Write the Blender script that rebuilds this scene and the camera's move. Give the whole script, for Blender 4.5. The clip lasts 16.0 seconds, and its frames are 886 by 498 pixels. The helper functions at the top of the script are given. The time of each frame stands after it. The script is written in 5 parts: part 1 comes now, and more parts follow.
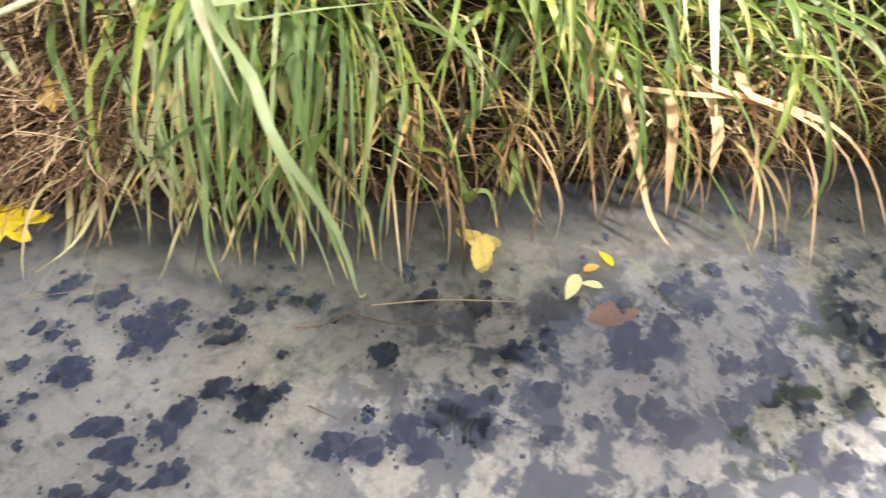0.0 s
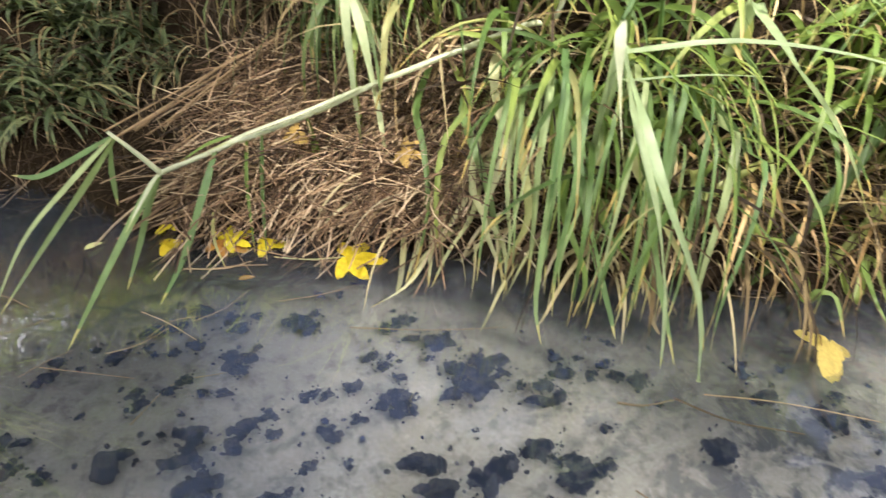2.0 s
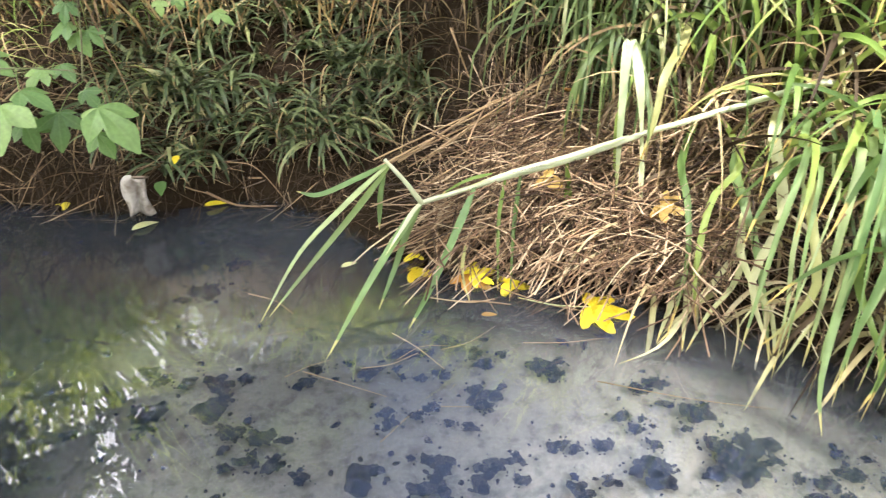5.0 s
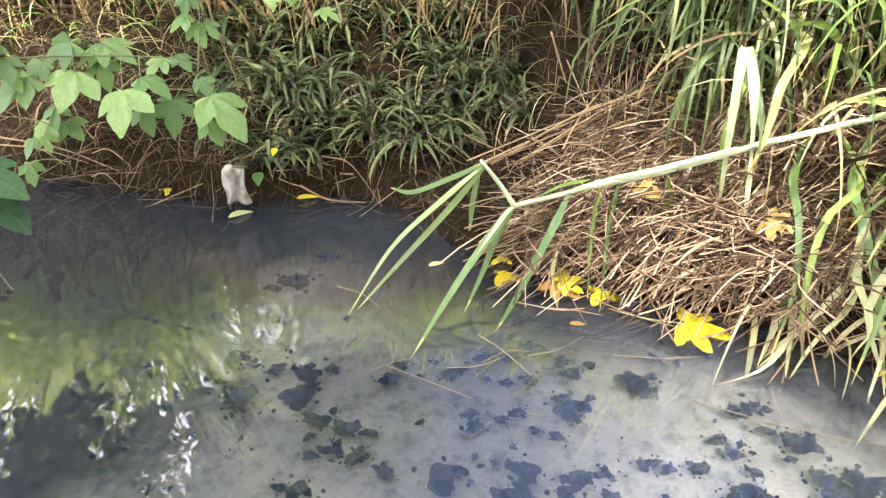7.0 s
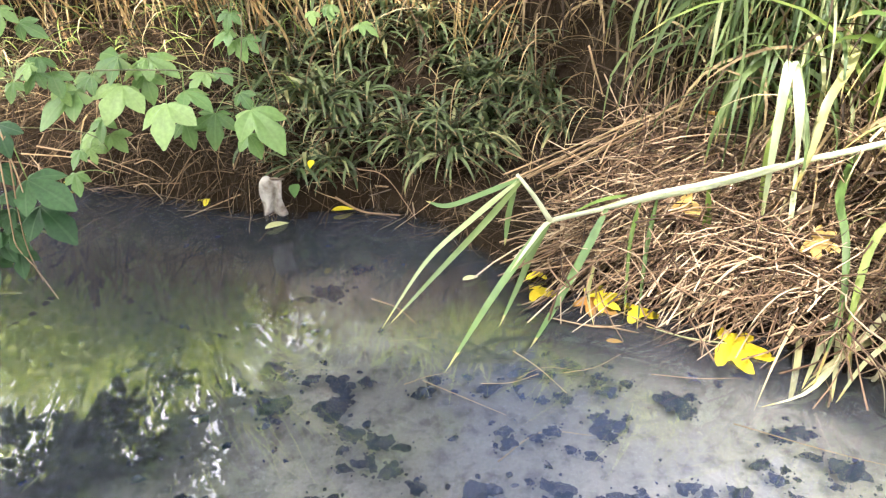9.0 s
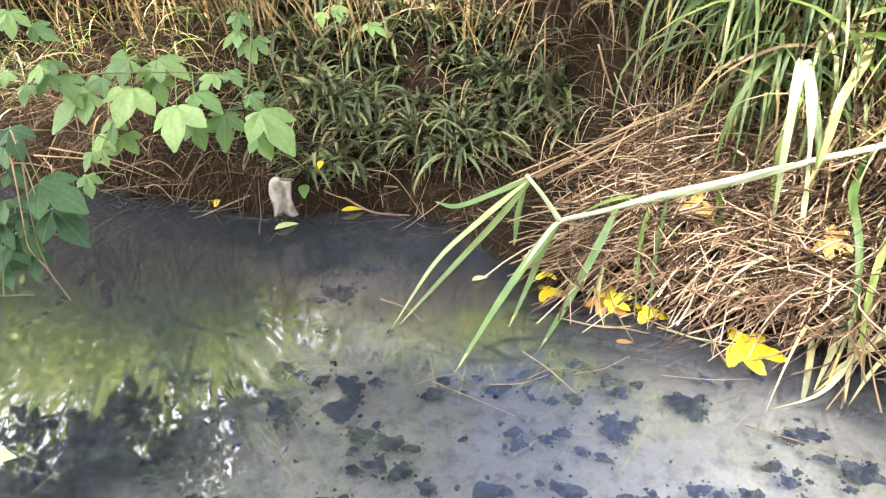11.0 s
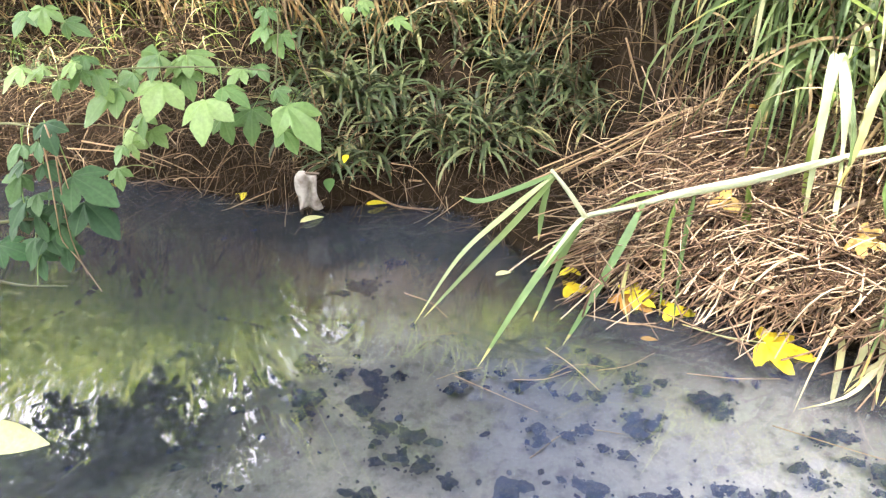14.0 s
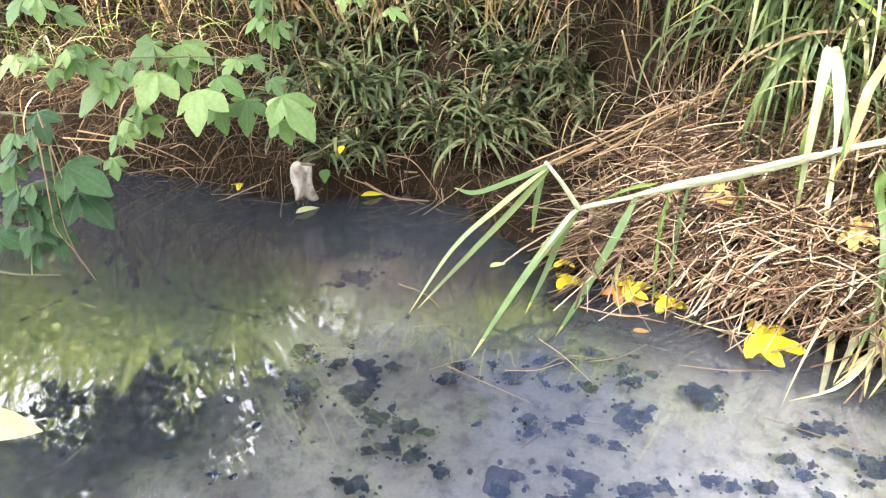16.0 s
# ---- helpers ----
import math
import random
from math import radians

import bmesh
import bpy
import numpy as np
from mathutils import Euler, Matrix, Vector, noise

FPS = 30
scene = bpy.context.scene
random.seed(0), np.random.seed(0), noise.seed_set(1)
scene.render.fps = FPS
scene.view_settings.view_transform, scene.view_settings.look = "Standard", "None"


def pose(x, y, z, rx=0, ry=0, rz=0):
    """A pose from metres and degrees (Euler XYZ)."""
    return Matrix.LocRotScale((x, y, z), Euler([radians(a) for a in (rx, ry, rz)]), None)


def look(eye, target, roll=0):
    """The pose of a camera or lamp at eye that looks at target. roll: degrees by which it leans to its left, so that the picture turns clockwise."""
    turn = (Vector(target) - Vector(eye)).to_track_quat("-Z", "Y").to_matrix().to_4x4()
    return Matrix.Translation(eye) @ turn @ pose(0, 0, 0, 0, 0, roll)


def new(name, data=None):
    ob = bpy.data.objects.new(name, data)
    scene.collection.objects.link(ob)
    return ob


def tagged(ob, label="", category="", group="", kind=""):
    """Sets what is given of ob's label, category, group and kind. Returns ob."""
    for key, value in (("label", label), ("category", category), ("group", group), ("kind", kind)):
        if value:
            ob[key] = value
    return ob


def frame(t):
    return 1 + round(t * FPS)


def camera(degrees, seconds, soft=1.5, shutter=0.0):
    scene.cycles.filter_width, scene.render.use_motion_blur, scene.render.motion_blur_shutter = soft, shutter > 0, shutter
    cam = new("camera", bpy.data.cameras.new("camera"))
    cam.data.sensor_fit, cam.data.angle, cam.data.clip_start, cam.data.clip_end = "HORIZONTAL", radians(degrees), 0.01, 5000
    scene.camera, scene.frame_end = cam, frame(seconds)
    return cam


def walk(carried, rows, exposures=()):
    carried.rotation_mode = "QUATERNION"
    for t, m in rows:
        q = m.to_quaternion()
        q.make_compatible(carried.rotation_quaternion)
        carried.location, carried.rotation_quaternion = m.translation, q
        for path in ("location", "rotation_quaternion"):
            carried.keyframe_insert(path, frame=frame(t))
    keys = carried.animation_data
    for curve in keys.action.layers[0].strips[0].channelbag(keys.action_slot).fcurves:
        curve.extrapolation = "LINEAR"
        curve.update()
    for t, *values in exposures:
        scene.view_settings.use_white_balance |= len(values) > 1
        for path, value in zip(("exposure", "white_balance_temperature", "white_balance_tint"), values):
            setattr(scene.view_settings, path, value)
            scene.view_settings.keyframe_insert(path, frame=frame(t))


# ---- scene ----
cam = camera(69.0, 16.0, soft=1.25, shutter=0.5)
PATH = [
    (0, (0.706, -0.337, 1.563), (1.791, 0.369, 0.037), 12.31),
    (0.5, (0.586, -0.309, 1.455), (1.649, 0.577, 0.012), 9.05),
    (1, (0.485, -0.261, 1.385), (1.474, 0.802, 0.009), 6.38),
    (1.5, (0.405, -0.213, 1.347), (1.323, 0.973, 0.024), 4.78),
    (2, (0.345, -0.162, 1.336), (1.163, 1.148, 0.065), 2.47),
    (2.5, (0.292, -0.123, 1.317), (1.081, 1.250, 0.096), 2.03),
    (3, (0.249, -0.096, 1.307), (0.993, 1.334, 0.123), 1.29),
    (3.5, (0.200, -0.072, 1.300), (0.887, 1.407, 0.141), 0.76),
    (4, (0.165, -0.054, 1.291), (0.779, 1.472, 0.154), -0.03),
    (4.5, (0.128, -0.042, 1.282), (0.629, 1.526, 0.145), -0.75),
    (5, (0.088, -0.037, 1.268), (0.508, 1.560, 0.140), -0.73),
    (7.5, (0.007, -0.014, 1.237), (0.196, 1.651, 0.145), -1.39),
    (8, (0.001, -0.011, 1.239), (0.159, 1.666, 0.160), -1.69),
    (8.5, (0.001, -0.007, 1.240), (0.141, 1.675, 0.167), -1.82),
    (9, (-0.001, -0.005, 1.242), (0.136, 1.679, 0.172), -1.96),
    (11.5, (0.001, 0.000, 1.248), (0.096, 1.684, 0.173), -2.86),
    (12, (-0.001, 0.001, 1.249), (0.078, 1.684, 0.172), -3.15),
    (12.5, (0.000, 0.000, 1.250), (0.054, 1.682, 0.169), -3.52),
    (13, (-0.000, -0.002, 1.252), (0.039, 1.677, 0.166), -3.69),
    (13.5, (-0.002, -0.002, 1.251), (0.030, 1.680, 0.168), -3.66),
    (14, (0.001, -0.000, 1.251), (0.033, 1.678, 0.164), -3.50),
    (14.5, (0.003, -0.003, 1.252), (0.039, 1.674, 0.163), -3.43),
    (15, (0.006, -0.002, 1.253), (0.041, 1.669, 0.154), -3.48),
    (15.5, (0.009, -0.006, 1.253), (0.044, 1.660, 0.148), -3.27),
    (16, (0.015, -0.008, 1.254), (0.049, 1.656, 0.145), -3.16),
]
walk(cam, [(t, look(eye, target, roll)) for t, eye, target, roll in PATH],
     exposures=[(0.0, 2.46, 6750, 18), (1.5, 2.48, 6550, 16), (3.5, 2.88, 6250, 13), (5.0, 3.2, 6250, 15), (8.0, 3.48, 6250, 17), (16.0, 3.62, 6150, 19)])

# ---- world and sun ----
SUN_AZIMUTH, SUN_ELEVATION = 150.0, 58.0  # degrees: azimuth clockwise from +y
sky_world = bpy.data.worlds.new("sky")
scene.world = sky_world
sky_world.use_nodes = True
sky_nodes = sky_world.node_tree
sky_tex = sky_nodes.nodes.new("ShaderNodeTexSky")
sky_tex.sky_type, sky_tex.sun_disc = "NISHITA", False
sky_tex.sun_elevation, sky_tex.sun_rotation = radians(SUN_ELEVATION), radians(SUN_AZIMUTH % 360)
sky_tex.dust_density, sky_tex.air_density = 3.0, 1.0
sky_nodes.nodes["Background"].inputs[1].default_value = 0.056
haze = sky_nodes.nodes.new("ShaderNodeHueSaturation")  # a pale, hazy sky
haze.inputs["Saturation"].default_value = 0.9
sky_nodes.links.new(sky_tex.outputs[0], haze.inputs["Color"])
cloud_at = sky_nodes.nodes.new("ShaderNodeTexCoord")
cloud_noise = sky_nodes.nodes.new("ShaderNodeTexNoise")  # unseen broken white cloud, added for white glints on the water
cloud_noise.inputs["Scale"].default_value, cloud_noise.inputs["Detail"].default_value = 3.0, 6.0
sky_nodes.links.new(cloud_at.outputs["Generated"], cloud_noise.inputs["Vector"])
added_bank = sky_nodes.nodes.new("ShaderNodeVectorMath")  # placed thickest to the north-west, which the stream mirrors
added_bank.operation = "DOT_PRODUCT"
added_bank.inputs[1].default_value = (-0.9, -0.05, 0.0)
sky_nodes.links.new(cloud_at.outputs["Generated"], added_bank.inputs[0])
cloud_sum = sky_nodes.nodes.new("ShaderNodeMath")
sky_nodes.links.new(cloud_noise.outputs["Fac"], cloud_sum.inputs[0])
sky_nodes.links.new(added_bank.outputs["Value"], cloud_sum.inputs[1])
cloud_ramp = sky_nodes.nodes.new("ShaderNodeValToRGB")
cloud_ramp.color_ramp.elements[0].position, cloud_ramp.color_ramp.elements[1].position = 0.57, 0.69
sky_nodes.links.new(cloud_sum.outputs[0], cloud_ramp.inputs[0])
added_clouds = sky_nodes.nodes.new("ShaderNodeMix")
added_clouds.data_type = "RGBA"
added_clouds.inputs[7].default_value = (22.0, 21.6, 21.2, 1)
sky_nodes.links.new(cloud_ramp.outputs[0], added_clouds.inputs[0])
sky_nodes.links.new(haze.outputs[0], added_clouds.inputs[6])
sky_nodes.links.new(added_clouds.outputs[2], sky_nodes.nodes["Background"].inputs[0])
sun_data = bpy.data.lights.new("sun", "SUN")
sun_data.energy, sun_data.angle, sun_data.color = 3.9, radians(5), (1.0, 0.95, 0.86)
sun = new("sun", sun_data)
az, el = radians(SUN_AZIMUTH), radians(SUN_ELEVATION)
sun_way = Vector((math.sin(az) * math.cos(el), math.cos(az) * math.cos(el), math.sin(el)))
sun.matrix_world = look(sun_way * 20, (0, 0, 0))

# ---- materials ----
def material(name, rough=0.6, spec=0.4):
    m = bpy.data.materials.new(name)
    m.use_nodes = True
    b = m.node_tree.nodes["Principled BSDF"]
    b.inputs["Roughness"].default_value = rough
    b.inputs["Specular IOR Level"].default_value = spec
    return m, m.node_tree, b


def node(tree, kind, **values):
    n = tree.nodes.new("ShaderNode" + kind)
    for key, value in values.items():
        n.inputs[key].default_value = value
    return n


def ramp(tree, source, stops):
    r = tree.nodes.new("ShaderNodeValToRGB")
    while len(r.color_ramp.elements) < len(stops):
        r.color_ramp.elements.new(0.5)
    for e, (at, c) in zip(r.color_ramp.elements, stops):
        e.position, e.color = at, (*c, 1)
    tree.links.new(source, r.inputs[0])
    return r.outputs[0]


def noise_of(tree, scale, detail=4.0, rough=0.55, vector=None, stretch=None):
    n = node(tree, "TexNoise", Scale=scale, Detail=detail, Roughness=rough)
    if vector is None:
        vector = tree.nodes.new("ShaderNodeTexCoord").outputs["Object"]
    if stretch:
        mp = tree.nodes.new("ShaderNodeMapping")
        mp.inputs["Scale"].default_value = stretch
        tree.links.new(vector, mp.inputs[0])
        vector = mp.outputs[0]
    tree.links.new(vector, n.inputs["Vector"])
    return n.outputs["Fac"]


def mix(tree, fac, a, b, kind="MIX"):
    m = tree.nodes.new("ShaderNodeMix")
    m.data_type, m.blend_type = "RGBA", kind
    if isinstance(fac, float):
        m.inputs[0].default_value = fac
    else:
        tree.links.new(fac, m.inputs[0])
    for value, slot in ((a, m.inputs[6]), (b, m.inputs[7])):
        if isinstance(value, tuple):
            slot.default_value = (*value, 1)
        else:
            tree.links.new(value, slot)
    return m.outputs[2]


def relief(tree, bsdf, height, strength, distance):
    b = node(tree, "Bump", Strength=strength, Distance=distance)
    tree.links.new(height, b.inputs["Height"])
    tree.links.new(b.outputs[0], bsdf.inputs["Normal"])


def blade_material(name, stops, dead=None, dead_from=0.75, rough=0.42, through_light=0.35, single=False, veins=True, ribs=None, gloss=0.4):
    """Grass or leaf: colour varies from blade to blade, along the blade (UV y from root to tip) and in fine veins (UV x)."""
    m, tree, b = material(name, rough, gloss)
    if single:
        rnd = tree.nodes.new("ShaderNodeObjectInfo").outputs["Random"]
    else:
        rnd = tree.nodes.new("ShaderNodeNewGeometry").outputs["Random Per Island"]
    colour = ramp(tree, rnd, stops)
    uv = tree.nodes.new("ShaderNodeUVMap")
    split = tree.nodes.new("ShaderNodeSeparateXYZ")
    tree.links.new(uv.outputs[0], split.inputs[0])
    blotch = noise_of(tree, 16.0, 3.0)
    colour = mix(tree, 0.35, colour, ramp(tree, blotch, [(0.3, (0.25, 0.25, 0.25)), (0.7, (0.75, 0.75, 0.7))]), "OVERLAY")
    if dead:
        edge = node(tree, "Math")
        edge.operation = "MULTIPLY_ADD"
        tree.links.new(blotch, edge.inputs[0])
        edge.inputs[1].default_value = 0.16
        tree.links.new(split.outputs[1], edge.inputs[2])
        step = ramp(tree, edge.outputs[0], [(min(0.99, dead_from), (0, 0, 0)), (min(1.0, dead_from + 0.2), (1, 1, 1))])
        colour = mix(tree, step, colour, dead)
    if ribs:
        rib = ramp(tree, split.outputs[0], [(0.0, (0.55, 0.55, 0.55)), (0.09, (0, 0, 0))])
        colour = mix(tree, rib, colour, ribs)
    if veins:
        wave = node(tree, "TexWave", Scale=3.0, Distortion=0.5)
        wave.bands_direction = "X"
        tree.links.new(uv.outputs[0], wave.inputs["Vector"])
        relief(tree, b, wave.outputs["Fac"], 0.35, 0.001)
    tree.links.new(colour, b.inputs["Base Color"])
    thin = node(tree, "BsdfTranslucent")
    bright = mix(tree, 0.5, colour, (0.30, 0.40, 0.08), "SCREEN") if through_light > 0.3 else colour
    tree.links.new(bright, thin.inputs["Color"])
    mixer = node(tree, "MixShader", Fac=through_light)
    tree.links.new(b.outputs[0], mixer.inputs[1])
    tree.links.new(thin.outputs[0], mixer.inputs[2])
    tree.links.new(mixer.outputs[0], tree.nodes["Material Output"].inputs[0])
    return m


GREEN = [(0.0, (0.038, 0.072, 0.020)), (0.3, (0.076, 0.135, 0.032)), (0.6, (0.140, 0.220, 0.045)), (0.85, (0.25, 0.31, 0.075)), (1.0, (0.36, 0.34, 0.15))]
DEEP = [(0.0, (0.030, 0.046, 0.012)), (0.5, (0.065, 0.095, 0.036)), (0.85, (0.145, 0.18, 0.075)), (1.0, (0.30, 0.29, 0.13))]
STRAW = [(0.0, (0.028, 0.016, 0.009)), (0.35, (0.095, 0.054, 0.028)), (0.7, (0.29, 0.187, 0.105)), (1.0, (0.60, 0.47, 0.31))]
DRY = [(0.0, (0.022, 0.014, 0.008)), (0.55, (0.075, 0.052, 0.026)), (0.86, (0.26, 0.190, 0.095)), (1.0, (0.48, 0.40, 0.22))]
mat_green = blade_material("green_blade", GREEN, (0.42, 0.32, 0.10), 0.98)
mat_green_single = blade_material("green_blade_single", GREEN, (0.45, 0.33, 0.10), 0.98, single=True)
mat_pale_single = blade_material("pale_blade", [(0, (0.34, 0.37, 0.17)), (1, (0.50, 0.48, 0.28))], (0.45, 0.36, 0.13), 0.99, single=True)
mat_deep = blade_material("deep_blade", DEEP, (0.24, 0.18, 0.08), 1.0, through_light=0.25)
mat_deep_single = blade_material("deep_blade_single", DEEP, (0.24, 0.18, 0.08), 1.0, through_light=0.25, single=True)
mat_straw_single = blade_material("straw_single", STRAW, rough=0.6, through_light=0.1, veins=False, single=True)
mat_straw = blade_material("straw", STRAW, rough=0.6, through_light=0.1, veins=False)
# Darker copy of the straw: shade at the bank's foot put into its colour.
STRAW_SHADE = [(0.0, (0.018, 0.012, 0.007)), (0.5, (0.050, 0.032, 0.017)), (0.85, (0.13, 0.088, 0.048)), (1.0, (0.34, 0.26, 0.16))]
mat_straw_shade = blade_material("shaded_straw", STRAW_SHADE, rough=0.7, through_light=0.05, veins=False, gloss=0.15)
mat_straw_shade_single = blade_material("shaded_straw_single", STRAW_SHADE, rough=0.7, through_light=0.05, veins=False, gloss=0.15, single=True)
mat_dry = blade_material("dry_blade", DRY, rough=0.65, through_light=0.2, veins=False, gloss=0.2)
mat_dry_single = blade_material("dry_blade_single", [(0, (0.30, 0.17, 0.09)), (0.6, (0.43, 0.27, 0.15)), (1, (0.48, 0.35, 0.20))], rough=0.6, through_light=0.2, single=True)
# Darker copy of the green blade, shade put into its colour.
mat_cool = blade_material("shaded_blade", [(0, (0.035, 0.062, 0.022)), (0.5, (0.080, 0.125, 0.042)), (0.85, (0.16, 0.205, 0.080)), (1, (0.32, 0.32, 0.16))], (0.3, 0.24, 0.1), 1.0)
mat_tan = blade_material("tan_blade", [(0, (0.22, 0.13, 0.05)), (0.6, (0.41, 0.28, 0.12)), (1, (0.54, 0.42, 0.22))], rough=0.6, through_light=0.2, veins=False)
# Grass and canes coloured extra bright, so that their reflection looks sunlit.
mat_far_green = blade_material("sun_bright_grass", through_light=0.45, stops=[(0, (0.16, 0.22, 0.03)), (0.5, (0.46, 0.57, 0.09)), (1, (0.66, 0.68, 0.26))])

mat_soil, _t, _b = material("soil", 0.9, 0.06)
_n = noise_of(_t, 9.0, 6.0)
_g = noise_of(_t, 120.0, 4.0)
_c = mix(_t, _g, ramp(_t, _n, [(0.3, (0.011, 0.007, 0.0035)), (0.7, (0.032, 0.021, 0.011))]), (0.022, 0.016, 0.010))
_t.links.new(_c, _b.inputs["Base Color"])
_h = node(_t, "Math")
_t.links.new(_n, _h.inputs[0])
_t.links.new(_g, _h.inputs[1])
relief(_t, _b, _h.outputs[0], 0.8, 0.03)

mat_bed, _t, _b = material("stream_bed", 0.8, 0.2)
_n = noise_of(_t, 3.0, 5.0, 0.6)
_f = noise_of(_t, 24.0, 5.0, 0.6)
_s = noise_of(_t, 110.0, 3.0, 0.6)
_c = ramp(_t, _n, [(0.3, (0.39, 0.374, 0.33)), (0.55, (0.445, 0.422, 0.36)), (0.75, (0.50, 0.455, 0.36))])
_c = mix(_t, ramp(_t, _f, [(0.34, (0.5, 0.5, 0.5)), (0.50, (0, 0, 0))]), _c, (0.085, 0.084, 0.082))
_c = mix(_t, 0.4, _c, ramp(_t, _s, [(0.3, (0.3, 0.3, 0.3)), (0.7, (0.7, 0.7, 0.7))]), "OVERLAY")
_a = _t.nodes.new("ShaderNodeAttribute")  # a thin, broken film of blue-black algae on the sand
_a.attribute_name = "film"
_w = node(_t, "TexNoise", Scale=7.5, Detail=6.0, Roughness=0.66, Distortion=0.2)
_t.links.new(_t.nodes.new("ShaderNodeTexCoord").outputs["Object"], _w.inputs["Vector"])
_k = node(_t, "Math")
_k.operation = "MULTIPLY"
_t.links.new(ramp(_t, _w.outputs["Fac"], [(0.46, (0, 0, 0)), (0.54, (1, 1, 1))]), _k.inputs[0])
_t.links.new(_a.outputs["Fac"], _k.inputs[1])
_c = mix(_t, _k.outputs[0], _c, (0.050, 0.060, 0.082))
_m = _t.nodes.new("ShaderNodeAttribute")  # black mud tone, bank shade painted in with it
_m.attribute_name = "mud_shade"
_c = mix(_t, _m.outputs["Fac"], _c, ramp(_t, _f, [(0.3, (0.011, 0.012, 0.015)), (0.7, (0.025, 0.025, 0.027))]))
_t.links.new(_c, _b.inputs["Base Color"])
relief(_t, _b, _f, 0.4, 0.01)

# Slightly cloudy water: a clear, rippled surface with a little suspended silt.
mat_water, _t, _b = material("water", 0.015, 0.5)
_t.nodes.remove(_b)
_r1 = noise_of(_t, 4.0, 2.0, 0.5, stretch=(1.0, 1.5, 1.0))
_r2 = noise_of(_t, 34.0, 2.0, 0.5)
_bump1 = node(_t, "Bump", Strength=1.0, Distance=0.0004)
_t.links.new(_r1, _bump1.inputs["Height"])
_bump2 = node(_t, "Bump", Strength=1.0, Distance=0.00002)
_t.links.new(_r2, _bump2.inputs["Height"])
_t.links.new(_bump1.outputs[0], _bump2.inputs["Normal"])
_clear = node(_t, "BsdfRefraction", Color=(0.90, 0.92, 0.93, 1), Roughness=0.10, IOR=1.333)
_silt = node(_t, "BsdfDiffuse", Color=(0.16, 0.19, 0.24, 1))
_gloss = node(_t, "BsdfGlossy", Color=(1, 1, 1, 1), Roughness=0.002)
_fres = node(_t, "Fresnel", IOR=1.68)
for _s in (_clear, _gloss, _fres):
    _t.links.new(_bump2.outputs[0], _s.inputs["Normal"])
_body = node(_t, "MixShader", Fac=0.085)
_t.links.new(_clear.outputs[0], _body.inputs[1])
_t.links.new(_silt.outputs[0], _body.inputs[2])
_mx = node(_t, "MixShader")
_t.links.new(_fres.outputs[0], _mx.inputs[0])
_t.links.new(_body.outputs[0], _mx.inputs[1])
_t.links.new(_gloss.outputs[0], _mx.inputs[2])
_t.links.new(_mx.outputs[0], _t.nodes["Material Output"].inputs[0])
mat_fallen = blade_material("fallen_blade", [(0, (0.10, 0.18, 0.065)), (0.6, (0.17, 0.26, 0.095)), (1, (0.32, 0.38, 0.18))], (0.45, 0.40, 0.15), 1.02, single=True)
# Pale green with the blade's white sheen mixed into the colour.
mat_sheen = blade_material("sheen_blade", [(0, (0.27, 0.36, 0.18)), (1, (0.36, 0.43, 0.25))], (0.40, 0.40, 0.14), 1.0, single=True, rough=0.35)
# Green blade whitened: overexposed glare is part of this colour.
mat_folded = blade_material("glare_blade", [(0, (0.42, 0.50, 0.27)), (1, (0.48, 0.55, 0.33))], (0.42, 0.46, 0.20), 0.95, single=True, rough=0.35)
mat_cane = blade_material("cane", [(0, (0.17, 0.105, 0.05)), (1, (0.36, 0.25, 0.135))], rough=0.55, through_light=0.0, single=True, veins=False)
mat_leaf = blade_material("lobed_leaf", [(0, (0.07, 0.145, 0.045)), (0.5, (0.12, 0.22, 0.065)), (1, (0.22, 0.33, 0.10))], single=True, rough=0.42, veins=False, ribs=(0.24, 0.34, 0.12))
# Lobed leaf darkened for the shrub: its shade is in the colour.
mat_leaf_shade = blade_material("shaded_leaf", [(0, (0.020, 0.060, 0.020)), (0.6, (0.035, 0.095, 0.028)), (1, (0.07, 0.14, 0.04))], single=True, rough=0.6, veins=False, through_light=0.25, ribs=(0.10, 0.17, 0.07))
mat_leaf_yellow = blade_material("yellow_leaf", [(0, (0.62, 0.46, 0.015)), (1, (0.72, 0.60, 0.03))], single=True, rough=0.5, veins=False)
mat_leaf_tan = blade_material("tan_leaf", [(0, (0.52, 0.40, 0.10)), (1, (0.60, 0.49, 0.17))], single=True, rough=0.6, veins=False)
mat_leaf_amber = blade_material("amber_leaf", [(0, (0.46, 0.28, 0.07)), (1, (0.54, 0.36, 0.11))], single=True, rough=0.6, veins=False)
mat_leaf_orange = blade_material("orange_leaf", [(0, (0.40, 0.18, 0.035)), (1, (0.48, 0.29, 0.06))], single=True, rough=0.55, veins=False, through_light=0.25)
mat_leaf_pale = blade_material("pale_leaf", [(0, (0.50, 0.52, 0.22)), (1, (0.60, 0.58, 0.30))], single=True, rough=0.5, veins=False)
mat_crown = blade_material("tree_leaf", [(0, (0.025, 0.055, 0.015)), (0.6, (0.05, 0.095, 0.025)), (1, (0.09, 0.14, 0.04))], rough=0.4, veins=False)

# Bush leaf colour raised to stand for sunlight on it.
mat_sun_bright_leaf = blade_material("sun_bright_leaf", [(0, (0.22, 0.30, 0.05)), (0.5, (0.48, 0.58, 0.10)), (1, (0.64, 0.68, 0.24))], rough=0.45, veins=False, through_light=0.45)
